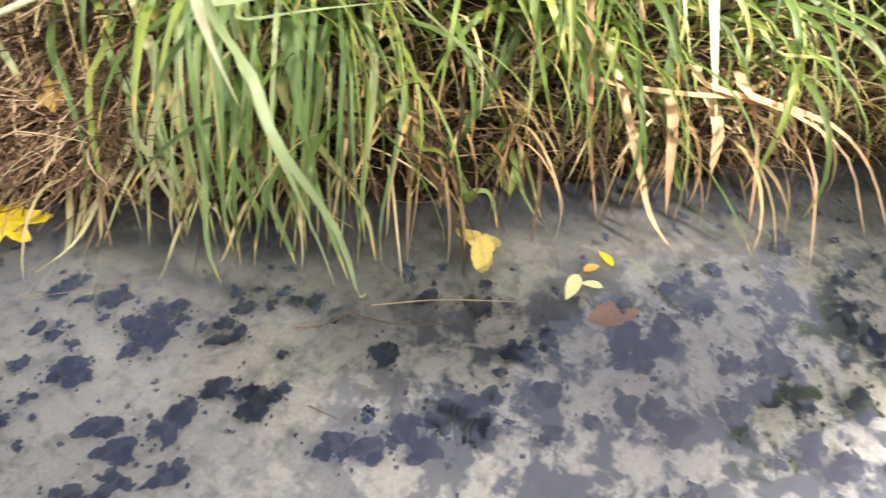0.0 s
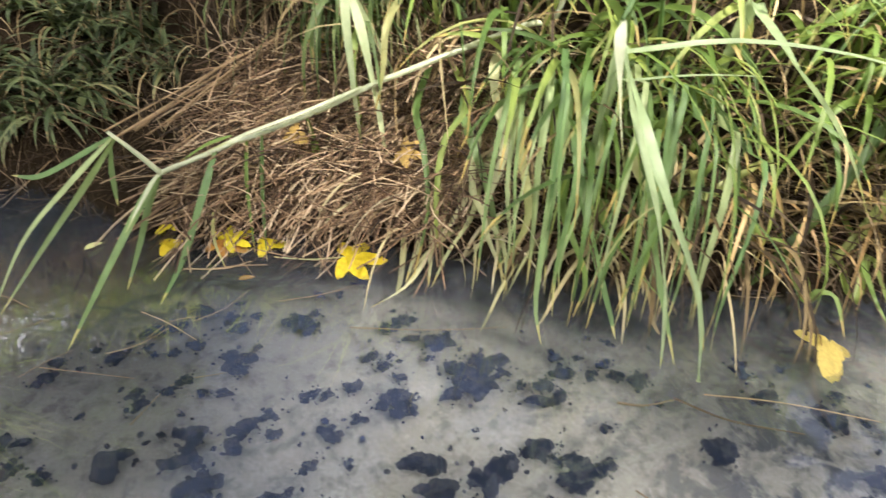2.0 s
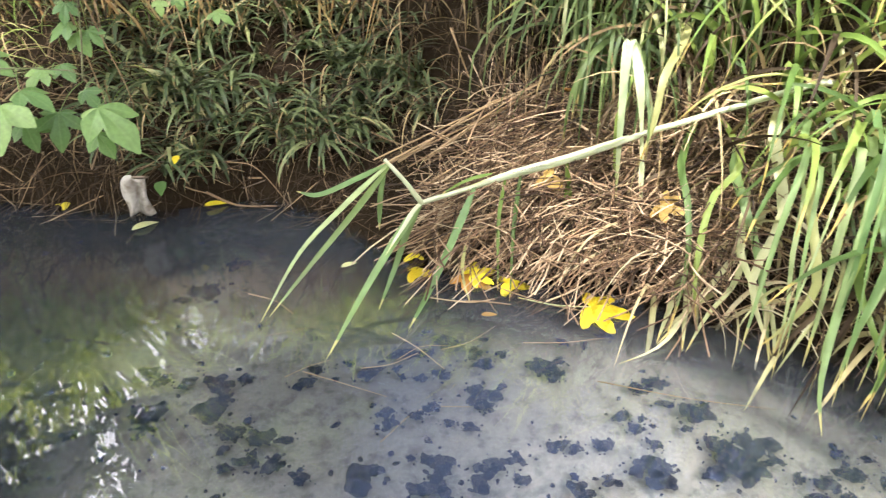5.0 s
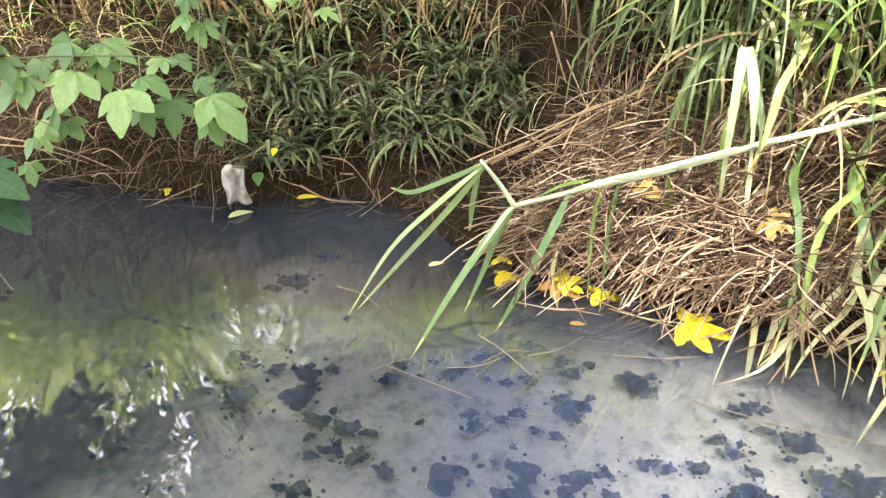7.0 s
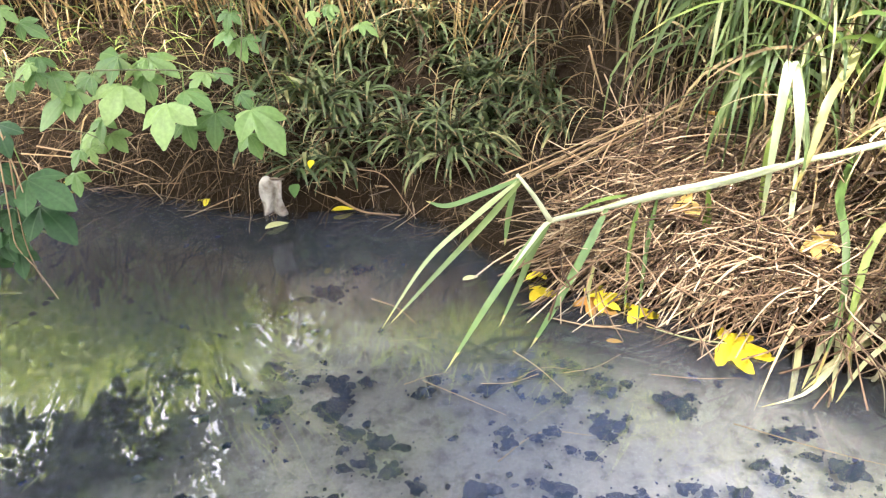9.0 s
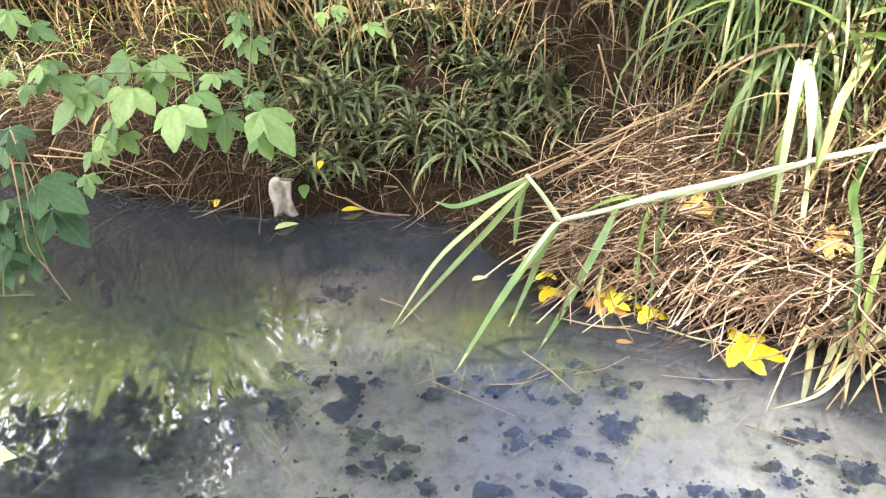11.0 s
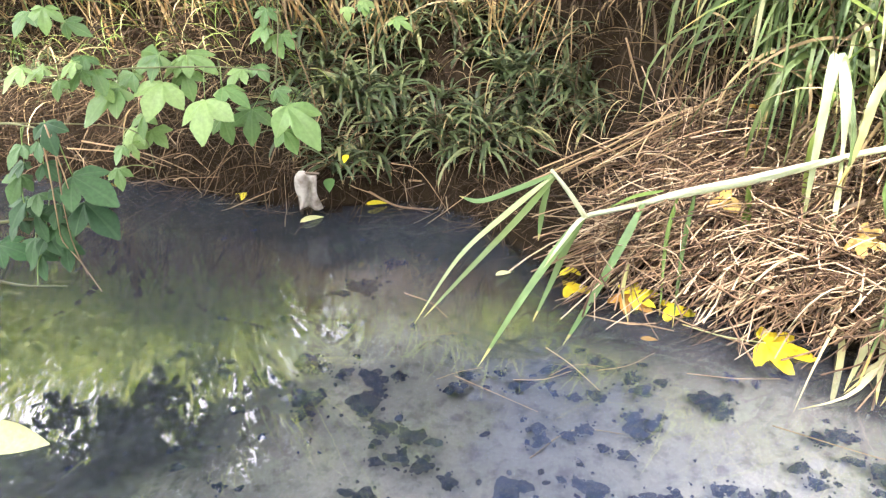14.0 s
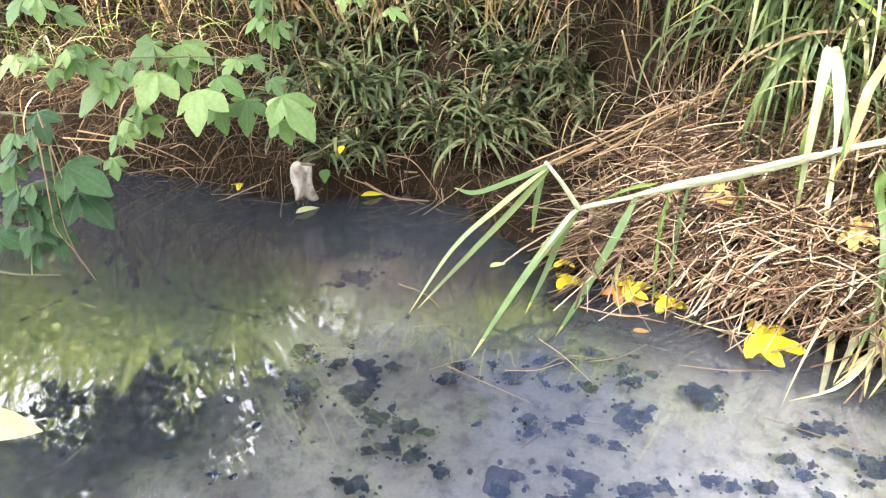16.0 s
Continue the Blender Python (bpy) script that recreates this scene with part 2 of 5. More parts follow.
# Darkened copy of the tree leaf: unlit silhouettes put into the colour.
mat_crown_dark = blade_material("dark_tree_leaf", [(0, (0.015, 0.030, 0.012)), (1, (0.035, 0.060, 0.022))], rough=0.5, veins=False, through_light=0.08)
mat_bark, _t, _b = material("bark", 0.85, 0.2)
_n = noise_of(_t, 14.0, 6.0, stretch=(1, 1, 0.25))
_t.links.new(ramp(_t, _n, [(0.3, (0.06, 0.045, 0.032)), (0.7, (0.17, 0.135, 0.10))]), _b.inputs["Base Color"])
relief(_t, _b, _n, 0.7, 0.02)

mat_algae, _t, _b = material("algae", 0.9, 0.1)
_n = noise_of(_t, 40.0, 5.0)
_t.links.new(ramp(_t, _n, [(0.35, (0.010, 0.017, 0.050)), (0.6, (0.020, 0.029, 0.078)), (0.85, (0.045, 0.056, 0.105))]), _b.inputs["Base Color"])
relief(_t, _b, _n, 0.8, 0.02)
_w = noise_of(_t, 75.0, 5.0, 0.65)  # worn thin in places, so that the sand shows through
_bare = node(_t, "BsdfTransparent")
_thin = node(_t, "MixShader")
_t.links.new(ramp(_t, _w, [(0.50, (0, 0, 0)), (0.64, (0.8, 0.8, 0.8))]), _thin.inputs[0])
_t.links.new(_b.outputs[0], _thin.inputs[1])
_t.links.new(_bare.outputs[0], _thin.inputs[2])
_t.links.new(_thin.outputs[0], _t.nodes["Material Output"].inputs[0])

mat_cloth, _t, _b = material("cloth", 0.9, 0.15)
_n = noise_of(_t, 18.0, 4.0)
_g = noise_of(_t, 400.0, 2.0)
_c = ramp(_t, _n, [(0.4, (0.15, 0.125, 0.095)), (0.6, (0.36, 0.335, 0.29))])
_t.links.new(_c, _b.inputs["Base Color"])
relief(_t, _b, _g, 0.5, 0.002)
mat_stem = blade_material("green_stem", [(0, (0.12, 0.13, 0.05)), (1, (0.16, 0.15, 0.07))], single=True, veins=False, through_light=0.0)
# Sun glare on blades and reed stem, put into a whitened colour.
mat_glare_white = blade_material("glare_white_blade", [(0, (0.50, 0.54, 0.36)), (1, (0.60, 0.62, 0.46))], (0.45, 0.47, 0.22), 0.9, single=True)
mat_pale = blade_material("pale_grass", [(0, (0.20, 0.22, 0.09)), (0.4, (0.40, 0.34, 0.18)), (0.75, (0.52, 0.45, 0.27)), (1, (0.60, 0.56, 0.38))], veins=False, through_light=0.25)

# ---- the lie of the land ----
# Far waterline from upstream to downstream, and the waterline of the bank that the camera stands on.
FAR_SHORE = np.array([(-60, 22), (-6, 4.2), (-3.2, 3.3), (-2.2, 2.95), (-1.63, 2.74), (-1.26, 2.72), (-0.82, 2.47), (-0.6, 2.36), (-0.42, 2.31), (-0.1, 2.32), (0.02, 2.26),
                      (0.2, 2.14), (0.29, 1.92), (0.4, 1.76), (0.55, 1.66), (0.77, 1.57), (0.95, 1.44), (1.1, 1.32), (1.37, 1.06), (1.7, 0.78), (1.92, 0.6), (2.2, 0.46),
                      (2.55, 0.24), (2.85, 0.0), (3.3, -0.28), (3.9, -0.75), (6, -2.5), (60, -40)])
NEAR_SHORE = np.array([(-60, 18), (-6, 2.4), (-3, 1.35), (-1.9, 0.95), (-1.35, 0.62), (-0.7, 0.35), (-0.2, 0.1), (0.3, -0.35), (0.8, -0.95), (1.5, -1.7), (3, -2.9), (60, -46)])


def offset(line, x, y):
    """Distance of places from a line, above zero on its left-hand (north) side."""
    x, y = np.asarray(x, float), np.asarray(y, float)
    best, sign = np.full(x.shape, 1e9), np.ones(x.shape)
    for (ax, ay), (bx, by) in zip(line[:-1], line[1:]):
        ex, ey = bx - ax, by - ay
        k = np.clip(((x - ax) * ex + (y - ay) * ey) / (ex * ex + ey * ey), 0, 1)
        dx, dy = x - ax - k * ex, y - ay - k * ey
        d = np.hypot(dx, dy)
        s = np.where(ex * (y - ay) - ey * (x - ax) >= 0, 1.0, -1.0)
        sign = np.where(d < best, s, sign)
        best = np.minimum(best, d)
    return best * sign


def swell(x, y, scale, seed=0.0):
    """A cheap rolling noise of about -1 to 1."""
    x, y = x / scale + seed, y / scale - 1.7 * seed
    return (np.sin(x * 1.7 + 1.3 * np.sin(y * 1.1)) + np.sin(y * 2.3 + 1.9 * np.sin(x * 0.9 + 2.0)) + np.sin((x + y) * 3.1 + 0.7)) / 3


def land(x, y):
    x, y = np.asarray(x, float), np.asarray(y, float)
    d, n = offset(FAR_SHORE, x, y), -offset(NEAR_SHORE, x, y)
    bank = 0.02 + 0.12 * (1 - np.exp(-np.clip(d, 0, 5) / 0.06)) * np.clip((0.45 - x) / 0.3, 0, 1) + 0.48 * np.clip(d, 0, 0.45) + 0.95 * np.clip(d - 0.45, 0, 0.7 + 1.2 * np.clip((x + 1.0) / 0.8, 0, 1)) + 0.06 * np.clip(d - 1.2, 0, 8)
    near = 0.02 + 0.35 * np.clip(n, 0, 1.2) + 0.05 * np.clip(n - 1.2, 0, 8)
    # Deepest under the far bank and upstream, shoaling towards the near side.
    deep = 0.07 + 0.09 * np.clip((0.9 - x) / 0.5, 0.45, 1) * np.exp(-((-d - 0.14) / 0.18) ** 2) + 0.10 * np.clip((-0.25 - x) / 0.7, 0, 1)
    bed = -np.minimum(np.clip(0.01 + 1.3 * -d, 0, 1), np.minimum(np.clip(0.01 + 0.4 * -n, 0, 1), deep)) - 0.008 * swell(x, y, 0.12)
    z = np.where(d > 0, bank, np.where(n > 0, near, bed))
    rough = np.where(d > 0.05, np.clip(d, 0, 0.5) * 2, 0) * (0.035 * swell(x, y, 0.16, 3.0) + 0.015 * swell(x, y, 0.05, 9.0))
    return z + rough + np.where(n > 0.1, 0.02 * swell(x, y, 0.2), 0)


def mesh_object(name, verts, faces, mats, parent=None, uvs=None, smooth=True, index=None):
    me = bpy.data.meshes.new(name)
    me.from_pydata([tuple(v) for v in np.asarray(verts).tolist()], [], [tuple(f) for f in np.asarray(faces).tolist()] if isinstance(faces, np.ndarray) else faces)
    for m in mats if isinstance(mats, (list, tuple)) else [mats]:
        me.materials.append(m)
    if uvs is not None:
        layer = me.uv_layers.new(name="UVMap")
        loops = np.zeros(len(me.loops), dtype=np.int32)
        me.loops.foreach_get("vertex_index", loops)
        layer.data.foreach_set("uv", np.asarray(uvs, np.float32)[loops].ravel())
    if smooth:
        me.polygons.foreach_set("use_smooth", np.ones(len(me.polygons), dtype=bool))
    if index is not None:
        me.polygons.foreach_set("material_index", np.asarray(index, np.int32))
    me.update()
    ob = new(name, me)
    if parent is not None:
        ob.parent = parent
    return ob


def sheet_axis(centre, reach, count, k=7.5):
    s = np.linspace(-1, 1, count)
    return centre + reach * np.sinh(k * s) / np.sinh(k)


def fine_axis(low, high, step, reach):
    """Even steps near the stream, then ever longer ones out to the horizon."""
    out = np.cumsum(np.geomspace(step, reach / 4, 34))
    return np.concatenate([low - out[::-1], np.arange(low, high, step), high + out])


ax_x, ax_y = fine_axis(-4.2, 5.0, 0.026, 600), fine_axis(-3.2, 4.4, 0.026, 600)
gx, gy = np.meshgrid(ax_x, ax_y)
gz = land(gx, gy)
nx, ny = len(ax_x), len(ax_y)
cells = np.arange(ny - 1)[:, None] * nx + np.arange(nx - 1)[None]
quads = np.stack([cells, cells + 1, cells + nx + 1, cells + nx], -1).reshape(-1, 4)
wet = (gz.ravel()[quads].max(1) < 0.015).astype(int)
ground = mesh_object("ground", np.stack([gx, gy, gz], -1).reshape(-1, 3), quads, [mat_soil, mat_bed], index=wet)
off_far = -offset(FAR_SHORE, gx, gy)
# Dark bed painted along far bank and upstream: shade there as well as mud.
mud_shade = np.clip(1.2 - (off_far + 0.05 * swell(gx, gy, 0.11, 4.0)) / (0.56 + 0.52 * np.clip((0.9 - gx) / 0.8, 0, 1)), 0, 1) + 0.95 * np.clip((-0.25 - gx + 0.12 * swell(gx, gy, 0.2, 6.0)) / 0.5, 0, 1)
ground.data.attributes.new("mud_shade", "FLOAT", "POINT").data.foreach_set("value", np.clip(mud_shade, 0, 1).ravel().astype(np.float32))
film = 0.12 + 0.8 * np.clip((gx - 0.7 - 0.5 * gy) / 0.8, 0, 1) * np.clip((off_far - 0.15) / 0.4, 0, 1)
ground.data.attributes.new("film", "FLOAT", "POINT").data.foreach_set("value", np.clip(film, 0, 1).ravel().astype(np.float32))
tagged(ground, "dark brown earth bank and sandy silted stream bed", "ground", kind="structure")

# Water: one sheet along the stream.
wx, wy = np.meshgrid(sheet_axis(0.6, 58, 60, 4), sheet_axis(1.5, 58, 60, 4))
cells = np.arange(59)[:, None] * 60 + np.arange(59)[None]
wq = np.stack([cells, cells + 1, cells + 61, cells + 60], -1).reshape(-1, 4)
keep = (offset(FAR_SHORE, wx, wy) < 0.35) & (offset(NEAR_SHORE, wx, wy) > -0.35)
wq = wq[keep.ravel()[wq].any(1)]
water = mesh_object("water", np.stack([wx, wy, 0 * wx], -1).reshape(-1, 3), wq, mat_water)
tagged(water, "shallow slow stream water, slightly cloudy and reflecting", "water", kind="structure")
water.visible_shadow = False
# ---- blades of grass ----
def part(name, verts, faces, mat, parent, uvs=None, label=""):
    ob = mesh_object(name, verts, faces, mat, uvs=uvs)
    ob.parent = parent
    ob.matrix_parent_inverse = parent.matrix_basis.inverted()
    if label:
        ob["label"] = label
    return ob


def base_at(name, x, y, z, label, category, group=""):
    ob = new(name)
    ob.matrix_basis = Matrix.Translation((x, y, z))
    ob.empty_display_size = 0.05
    return tagged(ob, label, category, group)


def frames(line):
    """Directions along rows of centre lines (n, k, 3), level side vectors, and up vectors."""
    ahead = np.gradient(line, axis=1)
    ahead /= np.linalg.norm(ahead, axis=2, keepdims=True) + 1e-9
    side = np.cross(ahead, (0, 0, 1.0))
    size = np.linalg.norm(side, axis=2, keepdims=True)
    fallback = np.broadcast_to(side.mean(1, keepdims=True) + (1e-4, 0, 0), side.shape)
    side = np.where(size > 0.15, side / (size + 1e-9), fallback / (np.linalg.norm(fallback, axis=2, keepdims=True) + 1e-9))
    return ahead, side, np.cross(side, ahead)


def ribbons(line, width, twist=0.0, keel=0.22, tube=False):
    """Blades along centre lines (n, k, 3): a shallow V of three points across, tapering to the tip. With tube a thin three-sided straw.
    Returns points, faces and UVs (x across, y along)."""
    n, k, _ = line.shape
    ahead, side, up = frames(line)
    s = np.linspace(0, 1, k)[None, :]
    if tube:
        w = np.asarray(width).reshape(-1, 1) * (1 - 0.5 * s)
        ring = [(math.cos(a), math.sin(a)) for a in (0.3, 2.4, 4.5)]
        pts = np.stack([line + 0.5 * w[..., None] * (c * side + q * up) for c, q in ring], 2)
        rounds, across = 3, [0.0, 0.5, 1.0]
    else:
        w = np.asarray(width).reshape(-1, 1) * np.minimum(1, 0.45 + 2.6 * s) * np.clip(1.02 - s ** 2.6, 0, 1) ** 0.8
        turn = (np.asarray(twist).reshape(-1, 1) * (0.3 + s))[..., None]
        across_v = np.cos(turn) * side + np.sin(turn) * up
        normal = np.cos(turn) * up - np.sin(turn) * side
        pts = np.stack([line - 0.5 * w[..., None] * across_v, line - keel * w[..., None] * normal, line + 0.5 * w[..., None] * across_v], 2)
        rounds, across = 2, [0.0, 0.5, 1.0]
    verts = pts.reshape(-1, 3)
    base = (np.arange(n)[:, None, None] * k + np.arange(k - 1)[None, :, None]) * 3
    j = np.arange(rounds)[None, None, :]
    j2 = (j + 1) % 3
    faces = np.stack([base + j, base + j2, base + 3 + j2, base + 3 + j], -1).reshape(-1, 4)
    uv = np.stack(np.broadcast_arrays(np.array(across)[None, None, :], np.linspace(0, 1, k)[None, :, None] + np.zeros((n, 1, 1))), -1).reshape(-1, 2)
    return verts, faces, uv


def arcs(base, azimuth, rise, length, droop, segs, curl=0.0, power=1.0):
    """Centre lines that leave the base at an angle of rise over the level, towards the azimuth (from +x, to the left), and bend down by droop (all radians)."""
    n = len(base)
    s = (np.arange(segs) + 0.5)[None] / segs
    el = np.asarray(rise).reshape(-1, 1) - np.asarray(droop).reshape(-1, 1) * s ** power
    el = np.maximum(el, -1.5)
    az_ = np.asarray(azimuth).reshape(-1, 1) + np.asarray(curl).reshape(-1, 1) * s
    step = (np.asarray(length).reshape(-1, 1) / segs)[..., None] * np.stack([np.cos(el) * np.cos(az_), np.cos(el) * np.sin(az_), np.sin(el)], -1)
    return np.concatenate([base[:, None], base[:, None] + np.cumsum(step, 1)], 1)


def smooth_line(points, count):
    """A curve through a few places, with even steps (Catmull-Rom)."""
    p = np.array(points, float)
    p = np.concatenate([[2 * p[0] - p[1]], p, [2 * p[-1] - p[-2]]])
    out = []
    for u in np.linspace(0, len(p) - 3 - 1e-6, count):
        i, f = int(u), u - int(u)
        a, b, c, d = p[i:i + 4]
        out.append(0.5 * (2 * b + (c - a) * f + (2 * a - 5 * b + 4 * c - d) * f * f + (3 * b - a - 3 * c + d) * f ** 3))
    return np.array(out)


rng = np.random.default_rng(7)


def sow(count, x0, x1, y0, y1, d0, d1, where=None):
    """Random places on the far bank within a box, between two distances from the waterline."""
    got = np.zeros((0, 2))
    while len(got) < count:
        p = rng.uniform((x0, y0), (x1, y1), (count * 3, 2))
        d = offset(FAR_SHORE, p[:, 0], p[:, 1])
        ok = (d > d0) & (d < d1)
        if where is not None:
            ok &= where(p[:, 0], p[:, 1], d)
        got = np.concatenate([got, p[ok]])
    got = got[:count]
    return np.column_stack([got, land(got[:, 0], got[:, 1])])


def downhill(p):
    """The azimuth towards the water at places on the far bank."""
    e = 0.02
    gx_ = offset(FAR_SHORE, p[:, 0] + e, p[:, 1]) - offset(FAR_SHORE, p[:, 0] - e, p[:, 1])
    gy_ = offset(FAR_SHORE, p[:, 0], p[:, 1] + e) - offset(FAR_SHORE, p[:, 0], p[:, 1] - e)
    return np.arctan2(-gy_, -gx_)


def field(name, line, width, mat, label, category, twist=0.0, tube=False):
    v, f, uv = ribbons(line, width, twist, tube=tube)
    ob = mesh_object(name, v, f, mat, uvs=uv)
    return tagged(ob, label, category, kind="stuff")


U = rng.uniform
# Green grass on the downstream bank.
def grass_field(name, n, box, dist, length, width, rise, droop, mat, label, spread=1.0, segs=9, lift=0.0, where=None):
    p = sow(n, *box, *dist, where)
    p[:, 2] += lift - 0.01
    a = downhill(p) + rng.normal(0, spread, n)
    line = arcs(p, a, U(*rise, n), U(*length, n), U(*droop, n), segs, U(-0.5, 0.5, n), 1.2)
    line[..., 2] = np.maximum(line[..., 2], np.minimum(-0.02, p[:, 2])[:, None])
    return field(name, line, U(*width, n), mat, label, "grass", U(-0.9, 0.9, n))


def blades_under(plant, line, width, twist, mat, tube=False, name="blade"):
    for k in range(len(line)):
        v, f, uv = ribbons(line[k:k + 1], width[k:k + 1], twist[k:k + 1], tube=tube)
        part(name, v, f, mat, plant, uv)


# Tussocks whose long blades hang over the water.
roots = sow(20, 1.5, 4.6, -1.8, 2.6, 0.18, 0.58, lambda x, y, d: (x > 1.55) & ((x < 2.0) | (d > 0.35)))
for c in roots:
    plant = base_at("grass_tussock", *c, "tussock of long green blades hanging over the stream", "grass", "tussocks on the bank")
    m = 15
    p = c + rng.normal(0, 0.09, (m, 3)) * (1, 1, 0)
    p[:, 2] = land(p[:, 0], p[:, 1]) - 0.01
    line = arcs(p, downhill(p) + rng.normal(0, 0.5, m), U(1.1, 1.55, m), U(0.6, 1.05, m), U(2.2, 3.2, m), 12, U(-0.5, 0.5, m), 1.2)
    line[..., 2] = np.maximum(line[..., 2], np.minimum(-0.02, p[:, 2])[:, None])
    width, twist = 0.008 + 0.026 * U(0, 1, m) ** 2, U(-0.9, 0.9, m)
    off_heap = line[:, -1, 0] > 1.12
    blades_under(plant, line[off_heap], width[off_heap], twist[off_heap], mat_green_single)
grass_field("grass", 900, (0.75, 4.8, -1.5, 4.6), (0.45, 1.7), (0.5, 1.1), (0.012, 0.036), (1.1, 1.55), (1.2, 2.9), mat_green,
            "dense tall green grass growing up the bank", 0.9, 10, where=lambda x, y, d: ((y > 2.35) & (x > 1.16 + 0.06 * np.sin(9 * y))) | (x > 1.5))
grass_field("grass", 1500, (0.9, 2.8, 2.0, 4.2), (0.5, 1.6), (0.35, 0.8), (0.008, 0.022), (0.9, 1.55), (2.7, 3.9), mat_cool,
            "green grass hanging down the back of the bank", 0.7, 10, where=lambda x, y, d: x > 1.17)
grass_field("dry_grass", 1600, (1.2, 4.6, -1.8, 2.2), (0.05, 0.9), (0.2, 0.75), (0.005, 0.020), (0.3, 1.5), (1.0, 3.0), mat_dry,
            "dry brown grass blades tangled under the green growth", 1.1, where=lambda x, y, d: (x > 1.5) | (d > 0.4))
grass_field("dry_grass", 130, (1.9, 4.4, -1.6, 1.4), (0.10, 0.5), (0.25, 0.7), (0.006, 0.020), (0.5, 1.5), (1.4, 3.2), mat_tan,
            "withered orange-brown grass blades bending to the water", 0.8, 9)
grass_field("dry_grass", 1300, (-3.2, 0.45, 2.6, 4.6), (0.55, 1.5), (0.3, 0.8), (0.006, 0.014), (0.9, 1.57), (0.0, 0.8), mat_tan,
            "upright dry tan stalks on the upper bank", 1.6, 6)
grass_field("grass", 420, (-3.0, -0.35, 2.5, 4.2), (0.35, 1.0), (0.14, 0.40), (0.004, 0.010), (0.6, 1.5), (0.8, 2.4), mat_green,
            "thin yellow-green grass growing through dead stalks", 1.2, 7)
# Upstream bank: tufts, dry hanging grass above.
def rosettes(n, each, box, dist, length, width, where=None, singly=False):
    c = sow(n, *box, *dist, where)
    p = np.repeat(c, each, 0) + rng.normal(0, 0.012, (n * each, 3)) * (1, 1, 0.5)
    m = n * each
    a = np.arange(m) * 2.4 + U(0, 1.2, m)
    reach = np.repeat(U(0.7, 1.25, n), each)
    line = arcs(p, a, U(0.5, 1.45, m), U(*length, m) * reach, U(1.3, 2.7, m), 8, U(-0.3, 0.3, m), 1.1)
    if singly:
        w, tw = U(*width, m), U(-0.4, 0.4, m)
        for k in range(n):
            plant = base_at("grass_tuft", *c[k], "dark green strap-leaved tuft on the shaded bank", "grass", "tufts on the shaded bank")
            g = slice(k * each, (k + 1) * each)
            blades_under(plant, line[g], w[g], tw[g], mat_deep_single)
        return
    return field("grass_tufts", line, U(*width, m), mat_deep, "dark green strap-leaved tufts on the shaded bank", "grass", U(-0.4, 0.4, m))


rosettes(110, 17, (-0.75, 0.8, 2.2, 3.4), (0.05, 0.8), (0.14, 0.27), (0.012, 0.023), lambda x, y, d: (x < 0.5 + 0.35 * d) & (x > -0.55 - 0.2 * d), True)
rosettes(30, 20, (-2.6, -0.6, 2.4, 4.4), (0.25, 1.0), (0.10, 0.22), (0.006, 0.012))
grass_field("dry_grass", 2500, (-4.5, 1.7, 2.0, 5.8), (0.7, 1.9), (0.25, 0.65), (0.004, 0.014), (0.2, 1.4), (1.2, 3.0), mat_dry,
            "dry tan grass hanging down the upper bank", 0.9, 7)
grass_field("dry_grass", 450, (-4.5, 0.8, 2.0, 4.8), (0.25, 0.7), (0.15, 0.5), (0.003, 0.009), (0.2, 1.4), (1.2, 3.0), mat_dry,
            "dry tan grass hanging down the lower bank", 0.9, 7)
grass_field("dry_grass", 1700, (-3.5, 1.0, 2.0, 4.6), (0.0, 0.6), (0.1, 0.35), (0.002, 0.006), (-0.1, 1.0), (0.4, 2.4), mat_straw_shade,
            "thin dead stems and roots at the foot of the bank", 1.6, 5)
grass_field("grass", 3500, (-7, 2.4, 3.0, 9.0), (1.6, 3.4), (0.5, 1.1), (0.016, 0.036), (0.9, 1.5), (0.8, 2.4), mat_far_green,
            "tall green grass along the top of the bank, coloured bright for sun", 1.5, 6)


grass_field("dry_grass", 420, (0.45, 1.25, 2.1, 3.3), (0.3, 1.1), (0.12, 0.40), (0.0015, 0.005), (0.2, 1.3), (1.6, 3.4), mat_dry,
            "thin dead roots and stems hanging over bare earth", 1.0, 7)
